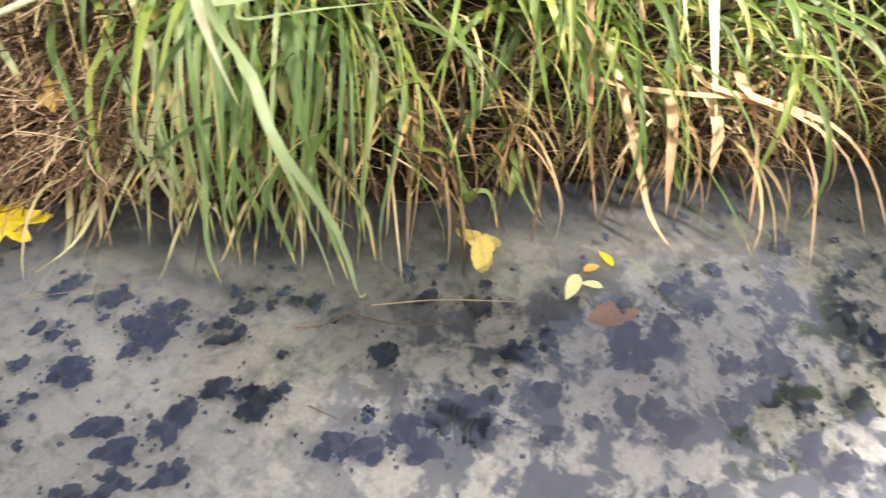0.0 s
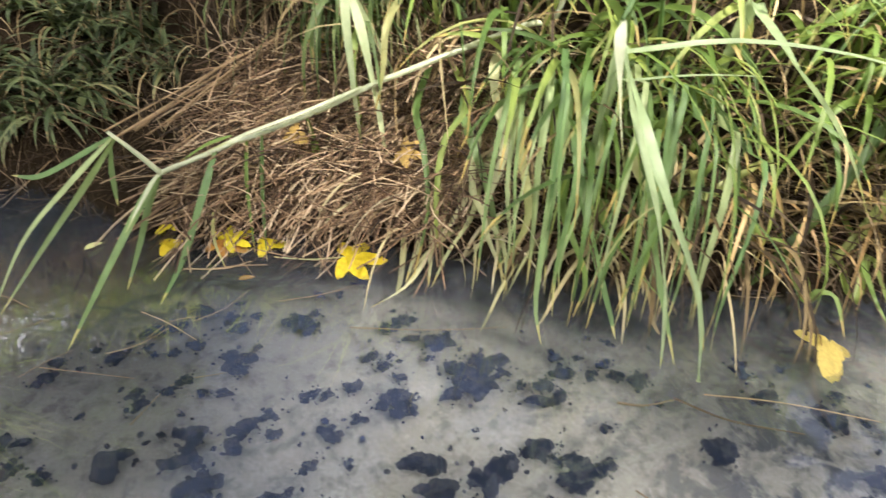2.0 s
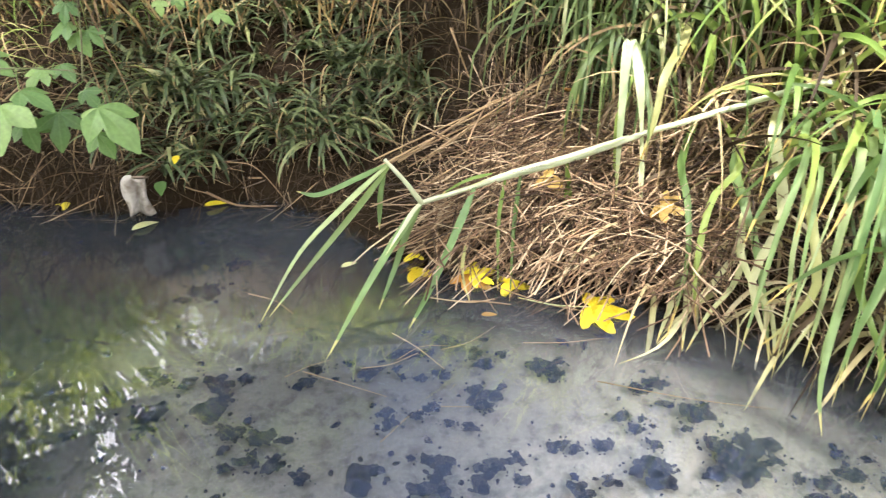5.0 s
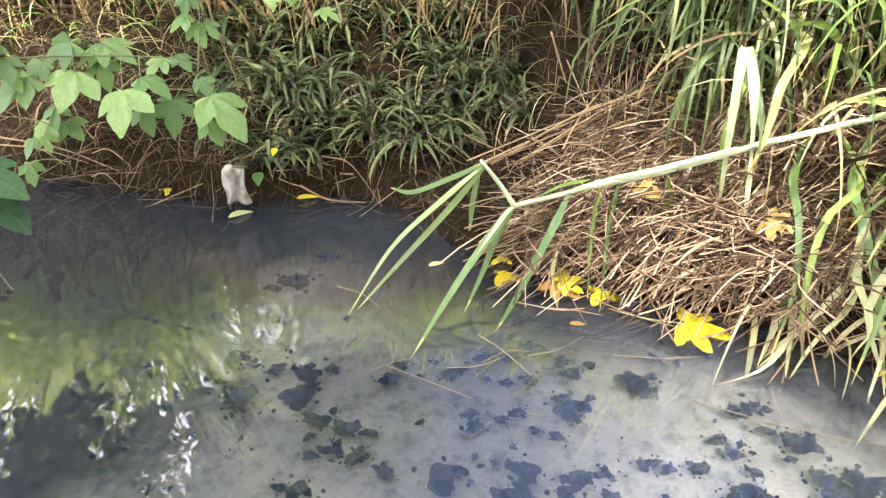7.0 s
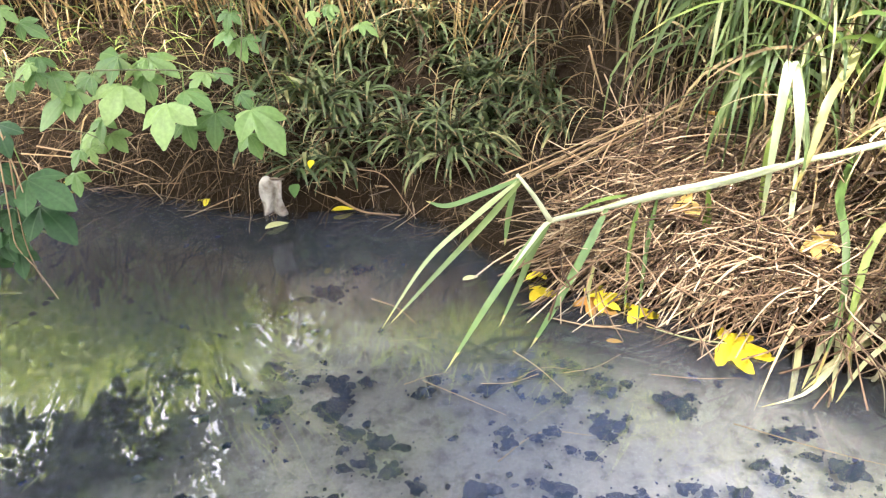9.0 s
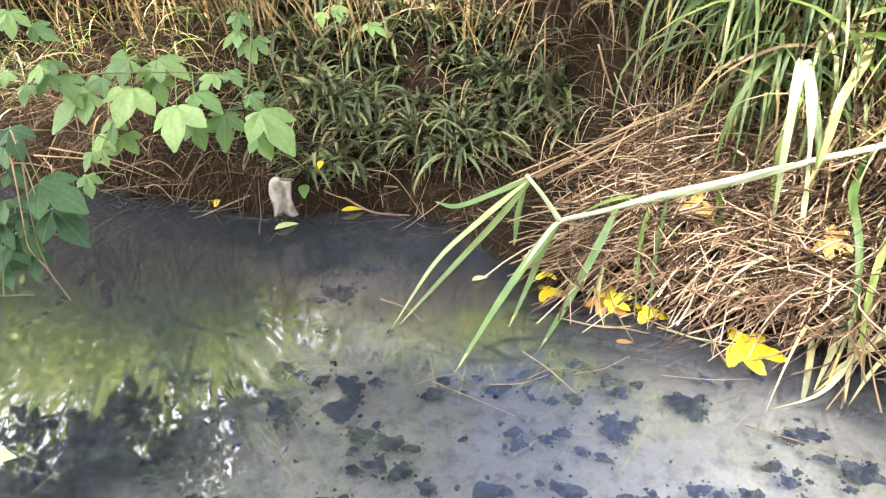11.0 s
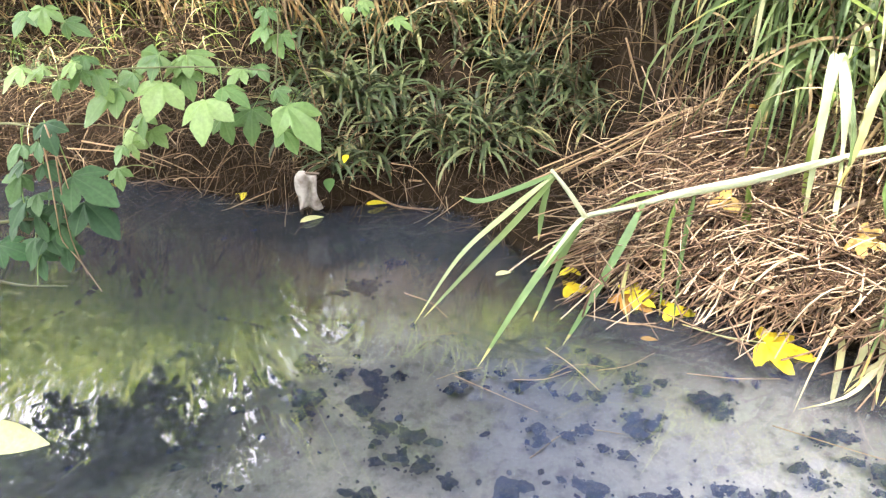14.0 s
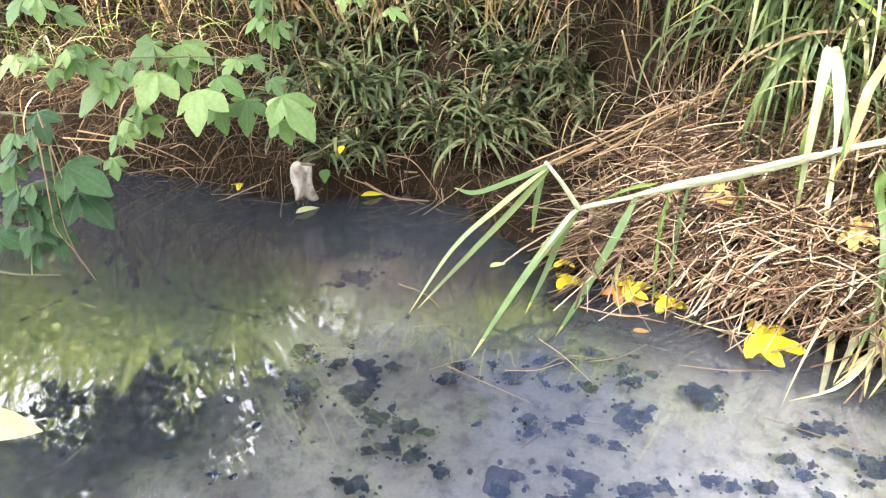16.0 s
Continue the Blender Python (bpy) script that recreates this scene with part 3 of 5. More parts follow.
# Straw heap washed up at the water's edge.
def heap(n, box, dist, length, radius, thick, lift, label, where=None, flat=0.25, toward=0.0, singly=0, swept=0.0, bend=0.5, segs=4, mats=(mat_straw, mat_straw_single)):
    p = sow(n, *box, *dist, where)
    d = offset(FAR_SHORE, p[:, 0], p[:, 1])
    p[:, 2] += U(0, 1, n) ** 1.5 * lift
    a = np.where(U(0, 1, n) < 0.6, downhill(p) + math.pi * (U(0, 1, n) < 0.5) + rng.normal(0, 0.8, n), U(0, 6.28, n))
    lean = rng.normal(toward, flat, n)
    along = U(0, 1, n) < swept  # swept along the shore, rising inland
    a, lean = np.where(along, rng.normal(0.35, 0.35, n), a), np.where(along, rng.normal(0.35, 0.2, n), lean)
    line = arcs(p, a, lean, U(*length, n), rng.normal(0.25, 0.5, n), segs, rng.normal(0, bend, n))
    line -= line.mean(1, keepdims=True) - p[:, None]
    ground_z = land(line[..., 0], line[..., 1])
    line[..., 2] = np.maximum(line[..., 2], np.maximum(ground_z, -0.01) + 0.004)
    w = U(*radius, n)
    if not singly:
        return field("straw", line, w, mats[0], label, "straw", tube=True)
    high = np.argsort(-(line[..., 2].mean(1) - land(p[:, 0], p[:, 1])))
    c = p[high[:singly]].mean(0)
    plant = base_at("straw_heap", c[0], c[1], float(land(c[0], c[1])), label, "straw")
    blades_under(plant, line[high[:singly]], w[high[:singly]], np.zeros(singly), mats[1], True, "straw")
    v, f, uv = ribbons(line[high[singly:]], w[high[singly:]], tube=True)
    part("straw_bed", v, f, mats[0], plant, uv)["kind"] = "stuff"


heap(3300, (0.25, 1.75, 0.8, 2.5), (0.03, 0.58), (0.16, 0.72), (0.0026, 0.0072), 0, 0.10, "heap of washed-up brown straw at the water's edge", lambda x, y, d: (x < 1.2 + 0.9 * np.clip(d, 0, 1)) & (x > 0.46 + 0.8 * d), singly=290, swept=0.55, bend=1.1, segs=8)
heap(1500, (1.2, 4.2, -1.4, 1.4), (-0.03, 0.45), (0.06, 0.3), (0.002, 0.005), 0, 0.07, "brown straw and dead stems under overhanging grass")
heap(700, (-3.2, 0.5, 1.8, 3.6), (-0.06, 0.4), (0.05, 0.3), (0.0015, 0.004), 0, 0.06, "dead stems and roots along the waterline", mats=(mat_straw_shade, mat_straw_shade_single))
heap(900, (-4.0, -0.3, 2.2, 4.2), (-0.05, 0.7), (0.1, 0.45), (0.003, 0.008), 0, 0.09, "tangled dead grass stems on the upstream bank", singly=220, mats=(mat_straw_shade, mat_straw_shade_single))
grass_field("dry_grass", 650, (-4.5, -0.5, 2.4, 5.0), (0.2, 0.9), (0.2, 0.55), (0.003, 0.009), (0.3, 1.5), (1.0, 2.8), mat_dry,
            "dry tan grass at the foot of the upstream bank", 1.0, 7)
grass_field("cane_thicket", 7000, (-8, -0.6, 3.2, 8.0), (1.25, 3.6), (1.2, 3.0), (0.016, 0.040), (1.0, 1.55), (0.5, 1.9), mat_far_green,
            "tall green canes growing behind the bank, coloured bright for sun", 1.6, 7, where=lambda x, y, d: x < 0.5 - 0.45 * y)
heap(900, (-2.6, 0.4, 1.9, 3.3), (-0.08, 0.22), (0.06, 0.26), (0.002, 0.006), 0, 0.10, "matted roots and dead stems along the undercut bank", None, 0.6, -0.5, mats=(mat_straw_shade, mat_straw_shade_single))
grass_field("dry_grass", 65, (1.0, 1.75, 0.6, 1.7), (0.02, 0.42), (0.18, 0.5), (0.008, 0.020), (0.1, 1.2), (0.8, 2.4), mat_pale,
            "pale bleached grass blades fanning into the water", 0.7, 8, where=lambda x, y, d: x > 1.12)
grass_field("grass", 1500, (1.8, 7.5, -4.5, 6.0), (1.2, 4.0), (0.4, 0.9), (0.012, 0.030), (0.9, 1.5), (0.8, 2.6), mat_green,
            "tall green grass on top of the downstream bank", 1.5, 6)

# ---- plants and loose things ----
def tube(points, radius, count=12, sides=6, tip=0.4):
    """A tapered round stem through a few places: points, faces, UVs."""
    line = smooth_line(points, count)[None]
    _, side, up = frames(line)
    k = np.linspace(1, tip, count)[:, None, None] * radius
    a = np.arange(sides) * 2 * np.pi / sides
    ring = line[0][:, None] + k * (np.cos(a)[None, :, None] * side[0][:, None] + np.sin(a)[None, :, None] * up[0][:, None])
    b = np.arange(count - 1)[:, None] * sides
    j = np.arange(sides)[None]
    j2 = (j + 1) % sides
    faces = np.stack([b + j, b + j2, b + sides + j2, b + sides + j], -1).reshape(-1, 4).tolist()
    faces += [list(range(sides))[::-1], [(count - 1) * sides + i for i in range(sides)]]
    uv = np.stack(np.broadcast_arrays(np.linspace(0, 1, sides)[None], np.linspace(0, 1, count)[:, None]), -1).reshape(-1, 2)
    return ring.reshape(-1, 3), faces, uv


def reed_plant(name, label, mat, blades, parent=None, rooted=True):
    """Long grass blades, each given by its width and a few places from root to tip; every blade is a part."""
    roots = []
    lines = []
    for w, *places in blades:
        first = Vector(places[0])
        ground_z = float(land(first.x, first.y))
        if rooted and first.z > ground_z + 0.06:
            inland = downhill(np.array([first]))[0] + math.pi
            root = first + Vector((math.cos(inland), math.sin(inland), 0)) * (0.26 + 0.15 * rng.random())
            root.z = float(land(root.x, root.y)) - 0.01
            middle = root.lerp(first, 0.55)
            middle.z = root.z + 0.85 * (first.z - root.z) + 0.04
            places = [tuple(root), tuple(middle), *places]
        roots.append(places[0])
        lines.append((w, places))
    if parent is None:
        x, y, _ = np.mean(roots, 0)
        parent = base_at(name, x, y, max(0.0, float(land(x, y))), label, "grass", "grass plants on the bank")
    for w, places in lines:
        v, f, uv = ribbons(smooth_line(places, 16)[None], [w * 1.25], [rng.uniform(-0.3, 0.3)])
        part("blade", v, f, mat, parent, uv)
    return parent


clump = reed_plant("reed_grass", "long bright green grass blades arching down into the stream", mat_fallen, [
    (0.020, (1.492, 1.047, 0.467), (1.397, 0.953, 0.336), (1.315, 0.870, 0.205), (1.248, 0.789, 0.091), (1.234, 0.725, -0.002)),
    (0.026, (1.40, 1.44, 0.36), (1.36, 1.334, 0.318), (1.357, 1.22, 0.209), (1.33, 1.103, 0.097), (1.269, 0.961, -0.003)),
    (0.020, (1.56, 1.06, 0.56), (1.474, 0.967, 0.547), (1.385, 0.861, 0.38), (1.34, 0.83, 0.17), (1.33, 0.80, -0.005)),
    (0.026, (1.68, 0.95, 0.5), (1.60, 0.80, 0.40), (1.555, 0.70, 0.25), (1.526, 0.59, 0.13), (1.513, 0.49, -0.01)),
    (0.026, (1.50, 1.0, 0.42), (1.458, 0.906, 0.34), (1.461, 0.82, 0.19), (1.45, 0.70, 0.05), (1.438, 0.645, -0.01)),
])
HANGING = []
for k in range(22):
    u = (k + rng.uniform(0.0, 1.0)) / 22
    x, y = 1.20 + 0.46 * u + rng.uniform(-0.02, 0.02), 0.98 - 0.50 * u + rng.uniform(-0.04, 0.06)
    top = rng.uniform(0.42, 0.66)
    lean = rng.uniform(-0.07, 0.07)
    HANGING.append((0.007 + 0.016 * rng.random() ** 1.5, (x + 0.24 + lean, y + 0.28, top - 0.04), (x + 0.15 + lean, y + 0.17, top), (x + 0.06 + lean * 0.6, y + 0.08, top * 0.72), (x + 0.015 + rng.uniform(-0.02, 0.03), y + 0.03, top * 0.35), (x, y, rng.uniform(-0.01, 0.06))))
reed_plant("", "", mat_fallen, HANGING, clump)
reed_plant("", "", mat_glare_white, [
    (0.020, (1.34, 0.775, 0.875), (1.315, 0.745, 0.83), (1.325, 0.72, 0.72), (1.36, 0.70, 0.56)),
], clump, False)
reed_plant("", "", mat_sheen, [
    (0.022, (1.335, 0.775, 0.875), (1.340, 0.745, 0.80), (1.385, 0.690, 0.665), (1.349, 0.570, 0.58), (1.421, 0.447, 0.335), (1.447, 0.385, 0.106), (1.52, 0.424, 0.0)),
    (0.019, (1.345, 0.78, 0.87), (1.39, 0.74, 0.68), (1.37, 0.60, 0.53), (1.40, 0.53, 0.33), (1.44, 0.51, 0.14), (1.465, 0.50, 0.0)),
], clump, False)
part("stem", *tube([(2.0, 1.2, 0.4), (1.8, 1.08, 0.75), (1.5, 0.87, 0.93), (1.335, 0.772, 0.877)], 0.008, 16, 6, 0.6)[:2], mat_fallen, clump)
reed_plant("reed_grass", "green grass blades hanging into water beside washed-up straw", mat_green_single, [
    (0.022, (1.618, 1.533, 0.5), (1.649, 1.483, 0.55), (1.652, 1.347, 0.45), (1.641, 1.287, 0.36)),
    (0.02, (1.5, 1.783, 0.45), (1.394, 1.415, 0.4), (1.277, 1.356, 0.3), (1.19, 1.243, 0.14), (1.16, 1.157, 0.03)),
    (0.02, (1.261, 1.508, 0.35), (1.222, 1.385, 0.28), (1.167, 1.256, 0.14), (1.037, 1.115, 0)),
    (0.022, (1.589, 0.852, 0.4), (1.647, 0.699, 0.22), (1.666, 0.587, 0.1), (1.62, 0.488, 0)),
    (0.024, (1.397, 1.132, 0.4), (1.345, 0.982, 0.25), (1.296, 0.985, 0.12), (1.254, 1.008, 0.03)),
    (0.02, (1.431, 0.933, 0.25), (1.423, 0.791, 0.12), (1.38, 0.767, 0)),
    (0.022, (1.497, 0.832, 0.25), (1.568, 0.705, 0.12), (1.664, 0.624, 0)),
])
reed_plant("reed_grass", "broad yellow-green grass shoots beside a floating yellow leaf", mat_green_single, [
    (0.034, (1.916, 0.591, 0.05), (2.148, 0.592, 0.25), (2.365, 0.629, 0.45), (2.4, 0.647, 0.6), (2.703, 0.821, 0.7)),
    (0.03, (2.143, 0.516, 0.03), (2.306, 0.513, 0.2), (2.471, 0.554, 0.4), (2.526, 0.56, 0.5), (2.525, 0.425, 0.45)),
    (0.03, (2.76, 0.819, 0.5), (2.496, 0.54, 0.42), (2.561, 0.42, 0.3), (2.6, 0.306, 0.18)),
    (0.024, (2.018, 0.465, 0.03), (2.033, 0.451, 0.07), (2.07, 0.411, 0.06), (2.021, 0.325, 0)),
    (0.022, (2.159, 0.393, 0.02), (2.289, 0.466, 0.1), (2.251, 0.381, 0.06), (2.177, 0.259, 0)),
    (0.026, (1.773, 0.756, 0.3), (1.861, 0.74, 0.34), (2.044, 0.765, 0.34), (2.146, 0.765, 0.3)),
    (0.026, (1.949, 0.646, 0.18), (1.962, 0.577, 0.2), (2.016, 0.501, 0.12), (2.046, 0.46, 0.02)),
])
reed_plant("reed_grass", "pale grass blades lying level across the top of the clump", mat_sheen, [
    (0.018, (1.376, 0.777, 0.80), (1.60, 0.68, 0.82), (1.90, 0.58, 0.77), (2.271, 0.465, 0.66)),
    (0.014, (1.505, 0.891, 0.66), (1.665, 0.798, 0.68), (1.933, 0.75, 0.64)),
    (0.034, (1.978, 0.889, 0.75), (1.865, 0.69, 0.72), (2.058, 0.578, 0.5), (2.125, 0.459, 0.3)),
    (0.032, (2.496, 0.595, 0.8), (2.307, 0.528, 0.76), (2.37, 0.497, 0.6)),
])
folded = base_at("reed_grass", 1.42, 1.85, float(land(1.42, 1.85)), "tall grass blade folded over and hanging double, whitened for sun glare", "grass", "grass plants on the bank")
reed_plant("", "", mat_folded, [
    (0.029, (1.357, 1.75, 0.241), (1.179, 1.68, 0.593), (1.096, 1.64, 0.708), (1.082, 1.6, 0.499), (1.099, 1.58, 0.179)),
], folded)
reed_plant("", "", mat_folded, [
    (0.026, (1.114, 1.65, 0.707), (1.119, 1.58, 0.585), (1.144, 1.55, 0.379), (1.165, 1.53, 0.164)),
], folded, False)
reed_plant("", "", mat_green_single, [
    (0.022, (1.131, 1.68, 0.53), (1.112, 1.66, 0.437), (1.133, 1.66, 0.248), (1.162, 1.64, 0.051)),
    (0.026, (1.314, 1.7, 0.657), (1.207, 1.6, 0.603), (1.166, 1.55, 0.48), (1.119, 1.52, 0.361)),
    (0.026, (1.425, 2.3, 0.575), (1.271, 2.25, 0.305), (1.224, 2.2, 0.097)),
], folded)
FALLEN_STEM = [(1.71, 1.52, 0.56), (1.575, 1.50, 0.553), (1.38, 1.50, 0.522), (1.224, 1.525, 0.480), (1.15, 1.56, 0.447), (0.949, 1.63, 0.352), (0.707, 1.68, 0.286), (0.477, 1.7, 0.232)]
fallen = base_at("fallen_reed", 1.95, 1.65, float(land(1.95, 1.65)), "broken pale green reed stem leaning over the water with trailing leaves", "grass")
part("stem", *tube([(1.95, 1.65, float(land(1.95, 1.65)) - 0.01), (1.84, 1.57, 0.53), *FALLEN_STEM], 0.0105, 34, 7, 0.75)[:2], mat_glare_white, fallen)
reed_plant("", "", mat_fallen, [
    (0.024, (0.383, 1.73, 0.369), (0.222, 1.66, 0.28), (0.077, 1.6, 0.181), (-0.071, 1.526, 0)),
    (0.022, (0.383, 1.73, 0.358), (0.256, 1.66, 0.257), (0.109, 1.6, 0.137), (-0.043, 1.555, -0.004)),
    (0.024, (0.377, 1.73, 0.369), (0.287, 1.75, 0.323), (0.166, 1.78, 0.268), (0.097, 1.8, 0.279)),
    (0.026, (0.477, 1.7, 0.232), (0.4, 1.64, 0.186), (0.27, 1.53, 0.087), (0.102, 1.322, -0.006)),
    (0.018, (0.477, 1.7, 0.232), (0.413, 1.65, 0.158), (0.357, 1.58, 0.084), (0.283, 1.494, -0.004)),
    (0.022, (0.647, 1.68, 0.276), (0.564, 1.6, 0.175), (0.459, 1.52, 0.033), (0.353, 1.383, -0.004)),
    (0.02, (0.37, 1.73, 0.345), (0.349, 1.72, 0.264), (0.334, 1.7, 0.154)),
], fallen, False)
reed_plant("", "", mat_green_single, [
    (0.011, (0.745, 1.67, 0.296), (0.71, 1.62, 0.17), (0.665, 1.48, 0)),
    (0.012, (0.792, 1.66, 0.307), (0.747, 1.58, 0.171), (0.685, 1.424, -0.004)),
    (0.02, (0.933, 1.63, 0.348), (0.955, 1.64, 0.216), (0.928, 1.6, 0.079), (0.842, 1.501, 0.03)),
    (0.009, (0.581, 1.56, 0.139), (0.559, 1.52, 0.065), (0.563, 1.453, 0)),
    (0.018, (0.703, 1.68, 0.314), (0.622, 1.69, 0.296), (0.542, 1.7, 0.254)),
], fallen, False)
part("stem", *tube([(0.477, 1.70, 0.232), (0.427, 1.71, 0.312), (0.372, 1.73, 0.385)], 0.009, 10, 7, 0.6)[:2], mat_glare_white, fallen)
reed_plant("", "", mat_glare_white, [
    (0.016, (1.10, 1.57, 0.44), (0.93, 1.62, 0.372), (0.76, 1.655, 0.325), (0.62, 1.66, 0.292)),
    (0.018, (0.60, 1.69, 0.262), (0.477, 1.695, 0.236), (0.40, 1.64, 0.188), (0.33, 1.58, 0.135)),
], fallen, False)
reed_plant("reed_grass", "straw-pale grass blades fanning into the stream edge", mat_pale_single, [
    (0.022, (1.45, 1.402, 0.3), (1.302, 1.213, 0.2), (1.331, 1.066, 0.08), (1.267, 0.942, -0.004)),
    (0.03, (1.504, 1.43, 0.45), (1.428, 1.234, 0.3), (1.302, 1.142, 0.15), (1.292, 0.976, 0)),
    (0.022, (1.303, 1.427, 0.14), (1.201, 1.309, 0.08), (1.023, 1.131, 0)),
    (0.018, (1.293, 1.401, 0.12), (1.179, 1.241, 0.06), (1.074, 1.08, -0.004)),
    (0.016, (1.195, 1.227, 0.07), (1.034, 1.11, 0.02), (0.885, 1.088, -0.01)),
    (0.018, (1.422, 1.305, 0.22), (1.257, 1.225, 0.12), (1.129, 1.172, 0.04), (1.017, 1.124, -0.004)),
    (0.016, (1.287, 1.187, 0.12), (1.183, 1.145, 0.05), (1.081, 1.075, -0.004)),
])
reed_plant("dry_reed_grass", "withered tan grass blades drooping into the stream", mat_dry_single, [
    (0.035, (2.545, 0.546, 0.62), (2.469, 0.4, 0.4), (2.408, 0.274, 0.18), (2.33, 0.128, 0)),
    (0.032, (2.44, 0.346, 0.4), (2.564, 0.129, 0.42), (2.859, -0.072, 0.36), (2.967, -0.314, 0.2), (2.715, -0.52, -0.004)),
    (0.029, (2.689, 0.09, 0.42), (2.936, -0.156, 0.34), (3.108, -0.391, 0.2), (3.046, -0.607, 0)),
    (0.032, (2.799, -0.035, 0.4), (2.996, -0.278, 0.34), (3.116, -0.473, 0.2), (3.098, -0.688, 0)),
    (0.035, (2.578, 0.119, 0.34), (2.507, 0.024, 0.2), (2.496, -0.043, 0.04)),
    (0.038, (2.718, -0.001, 0.3), (2.659, -0.065, 0.2), (2.693, -0.113, 0.02)),
    (0.035, (2.84, -0.038, 0.36), (2.82, -0.159, 0.2), (2.741, -0.274, 0)),
    (0.032, (2.543, 0.346, 0.4), (2.47, 0.116, 0.18), (2.439, -0.006, 0.05), (2.417, -0.138, -0.01)),
])
reed_plant("reed_grass", "green and white-lit grass blades rising from the bank", mat_green_single, [
    (0.034, (2.585, -0.015, 0.1), (2.602, 0.159, 0.35), (2.686, 0.256, 0.5), (2.845, 0.373, 0.65)),
    (0.024, (2.544, 0.081, 0.3), (2.672, -0.08, 0.15), (2.676, -0.253, 0.03), (2.611, -0.346, -0.004)),
    (0.028, (2.399, 0.551, 0.55), (2.387, 0.422, 0.4), (2.424, 0.312, 0.22)),
    (0.026, (2.451, 0.478, 0.55), (2.48, 0.326, 0.5), (2.564, 0.206, 0.45)),
    (0.03, (2.955, 0.028, 0.7), (3.052, -0.112, 0.66), (3.178, -0.24, 0.6)),
    (0.024, (2.936, -0.02, 0.5), (3.128, -0.183, 0.48), (3.171, -0.369, 0.36)),
    (0.026, (2.334, 0.608, 0.6), (2.306, 0.484, 0.42), (2.292, 0.371, 0.25)),
    (0.02, (2.213, 0.433, 0.1), (2.166, 0.348, 0.06), (2.158, 0.257, 0)),
])
reed_plant("reed_grass", "grass blade hanging among green ones, painted white for sun glare", mat_glare_white, [
    (0.050, (2.84, 0.40, 0.86), (2.771, 0.262, 0.72), (2.72, 0.116, 0.5), (2.683, -0.003, 0.32)),
    (0.020, (2.80, 0.42, 0.80), (2.70, 0.30, 0.66), (2.62, 0.14, 0.48)),
])
CANES = [
    (0.009, (0.337, 2, 0.201), (0.728, 2.1, 0.308), (1.236, 2.2, 0.454)),
    (0.011, (0.454, 1.95, 0.259), (0.803, 2.05, 0.386), (0.957, 2.1, 0.406), (1.326, 2.2, 0.509)),
    (0.008, (0.474, 1.85, 0.181), (0.857, 2, 0.288), (1.213, 2.1, 0.428)),
    (0.007, (0.807, 2.5, 0.541), (0.823, 2.42, 0.436), (0.857, 2.25, 0.292)),
    (0.008, (0.323, 2.4, 0.25), (0.476, 2.25, 0.207), (0.576, 2.2, 0.175)),
    (0.007, (0.704, 2.3, 0.261), (1.044, 2.4, 0.313), (1.356, 2.5, 0.464)),
    (0.012, (-0.234, 2.278, 0.07), (-0.127, 2.236, 0.02), (0.016, 2.204, 0.01)),
    (0.007, (-0.415, 2.428, 0.15), (-0.327, 2.348, 0.08), (-0.215, 2.289, 0.05)),
]
CANE_BUNDLE = [
    (0.0065, (0.365, 1.920, 0.294), (0.796, 2.020, 0.394), (1.111, 2.080, 0.470), (1.314, 2.140, 0.535)),
    (0.0065, (0.555, 1.920, 0.283), (0.855, 2.020, 0.395), (1.110, 2.080, 0.474), (1.378, 2.140, 0.532)),
    (0.0070, (0.483, 1.920, 0.249), (0.851, 2.020, 0.371), (1.113, 2.080, 0.457), (1.389, 2.140, 0.520)),
    (0.0064, (0.541, 1.920, 0.265), (0.836, 2.020, 0.372), (1.114, 2.080, 0.456), (1.299, 2.140, 0.532)),
    (0.0082, (0.402, 1.920, 0.268), (0.856, 2.020, 0.381), (1.112, 2.080, 0.464), (1.259, 2.140, 0.533)),
    (0.0090, (0.742, 2.300, 0.599), (0.806, 2.300, 0.430), (0.870, 2.300, 0.265)),
]
for r, *places in CANES + CANE_BUNDLE:
    x, y, z = places[0]
    v, f, uv = tube(places, r * 0.42, 14, 6, 0.6)
    ob = mesh_object("dry_cane", v, f, mat_cane, uvs=uv)
    tagged(ob, "long dry tan cane fallen across the bank", "cane", "dry canes on the bank")

# Places and spans of leaves, and of algae patches (x, y, radius).
SHOOT_LEAVES = [
    ((-0.771, 1.860, 0.655), 0.151, -5), ((-0.628, 1.780, 0.612), 0.160, -5), ((-0.919, 1.860, 0.654), 0.151, -45),
    ((-0.806, 1.950, 0.726), 0.130, -80), ((-0.663, 1.980, 0.711), 0.129, 60), ((-0.703, 1.950, 0.659), 0.102, 20),
    ((-0.550, 1.860, 0.645), 0.109, 55), ((-0.594, 1.860, 0.543), 0.105, 8), ((-0.512, 1.860, 0.555), 0.118, 5),
    ((-0.361, 1.800, 0.577), 0.164, 38), ((-0.414, 1.860, 0.627), 0.066, 30), ((-0.553, 1.950, 0.667), 0.085, -40),
    ((-0.485, 1.980, 0.670), 0.069, 30), ((-0.744, 1.980, 0.696), 0.085, -60), ((-0.871, 1.920, 0.681), 0.100, -50),
    ((-0.400, 1.800, 0.518), 0.083, 20),
]
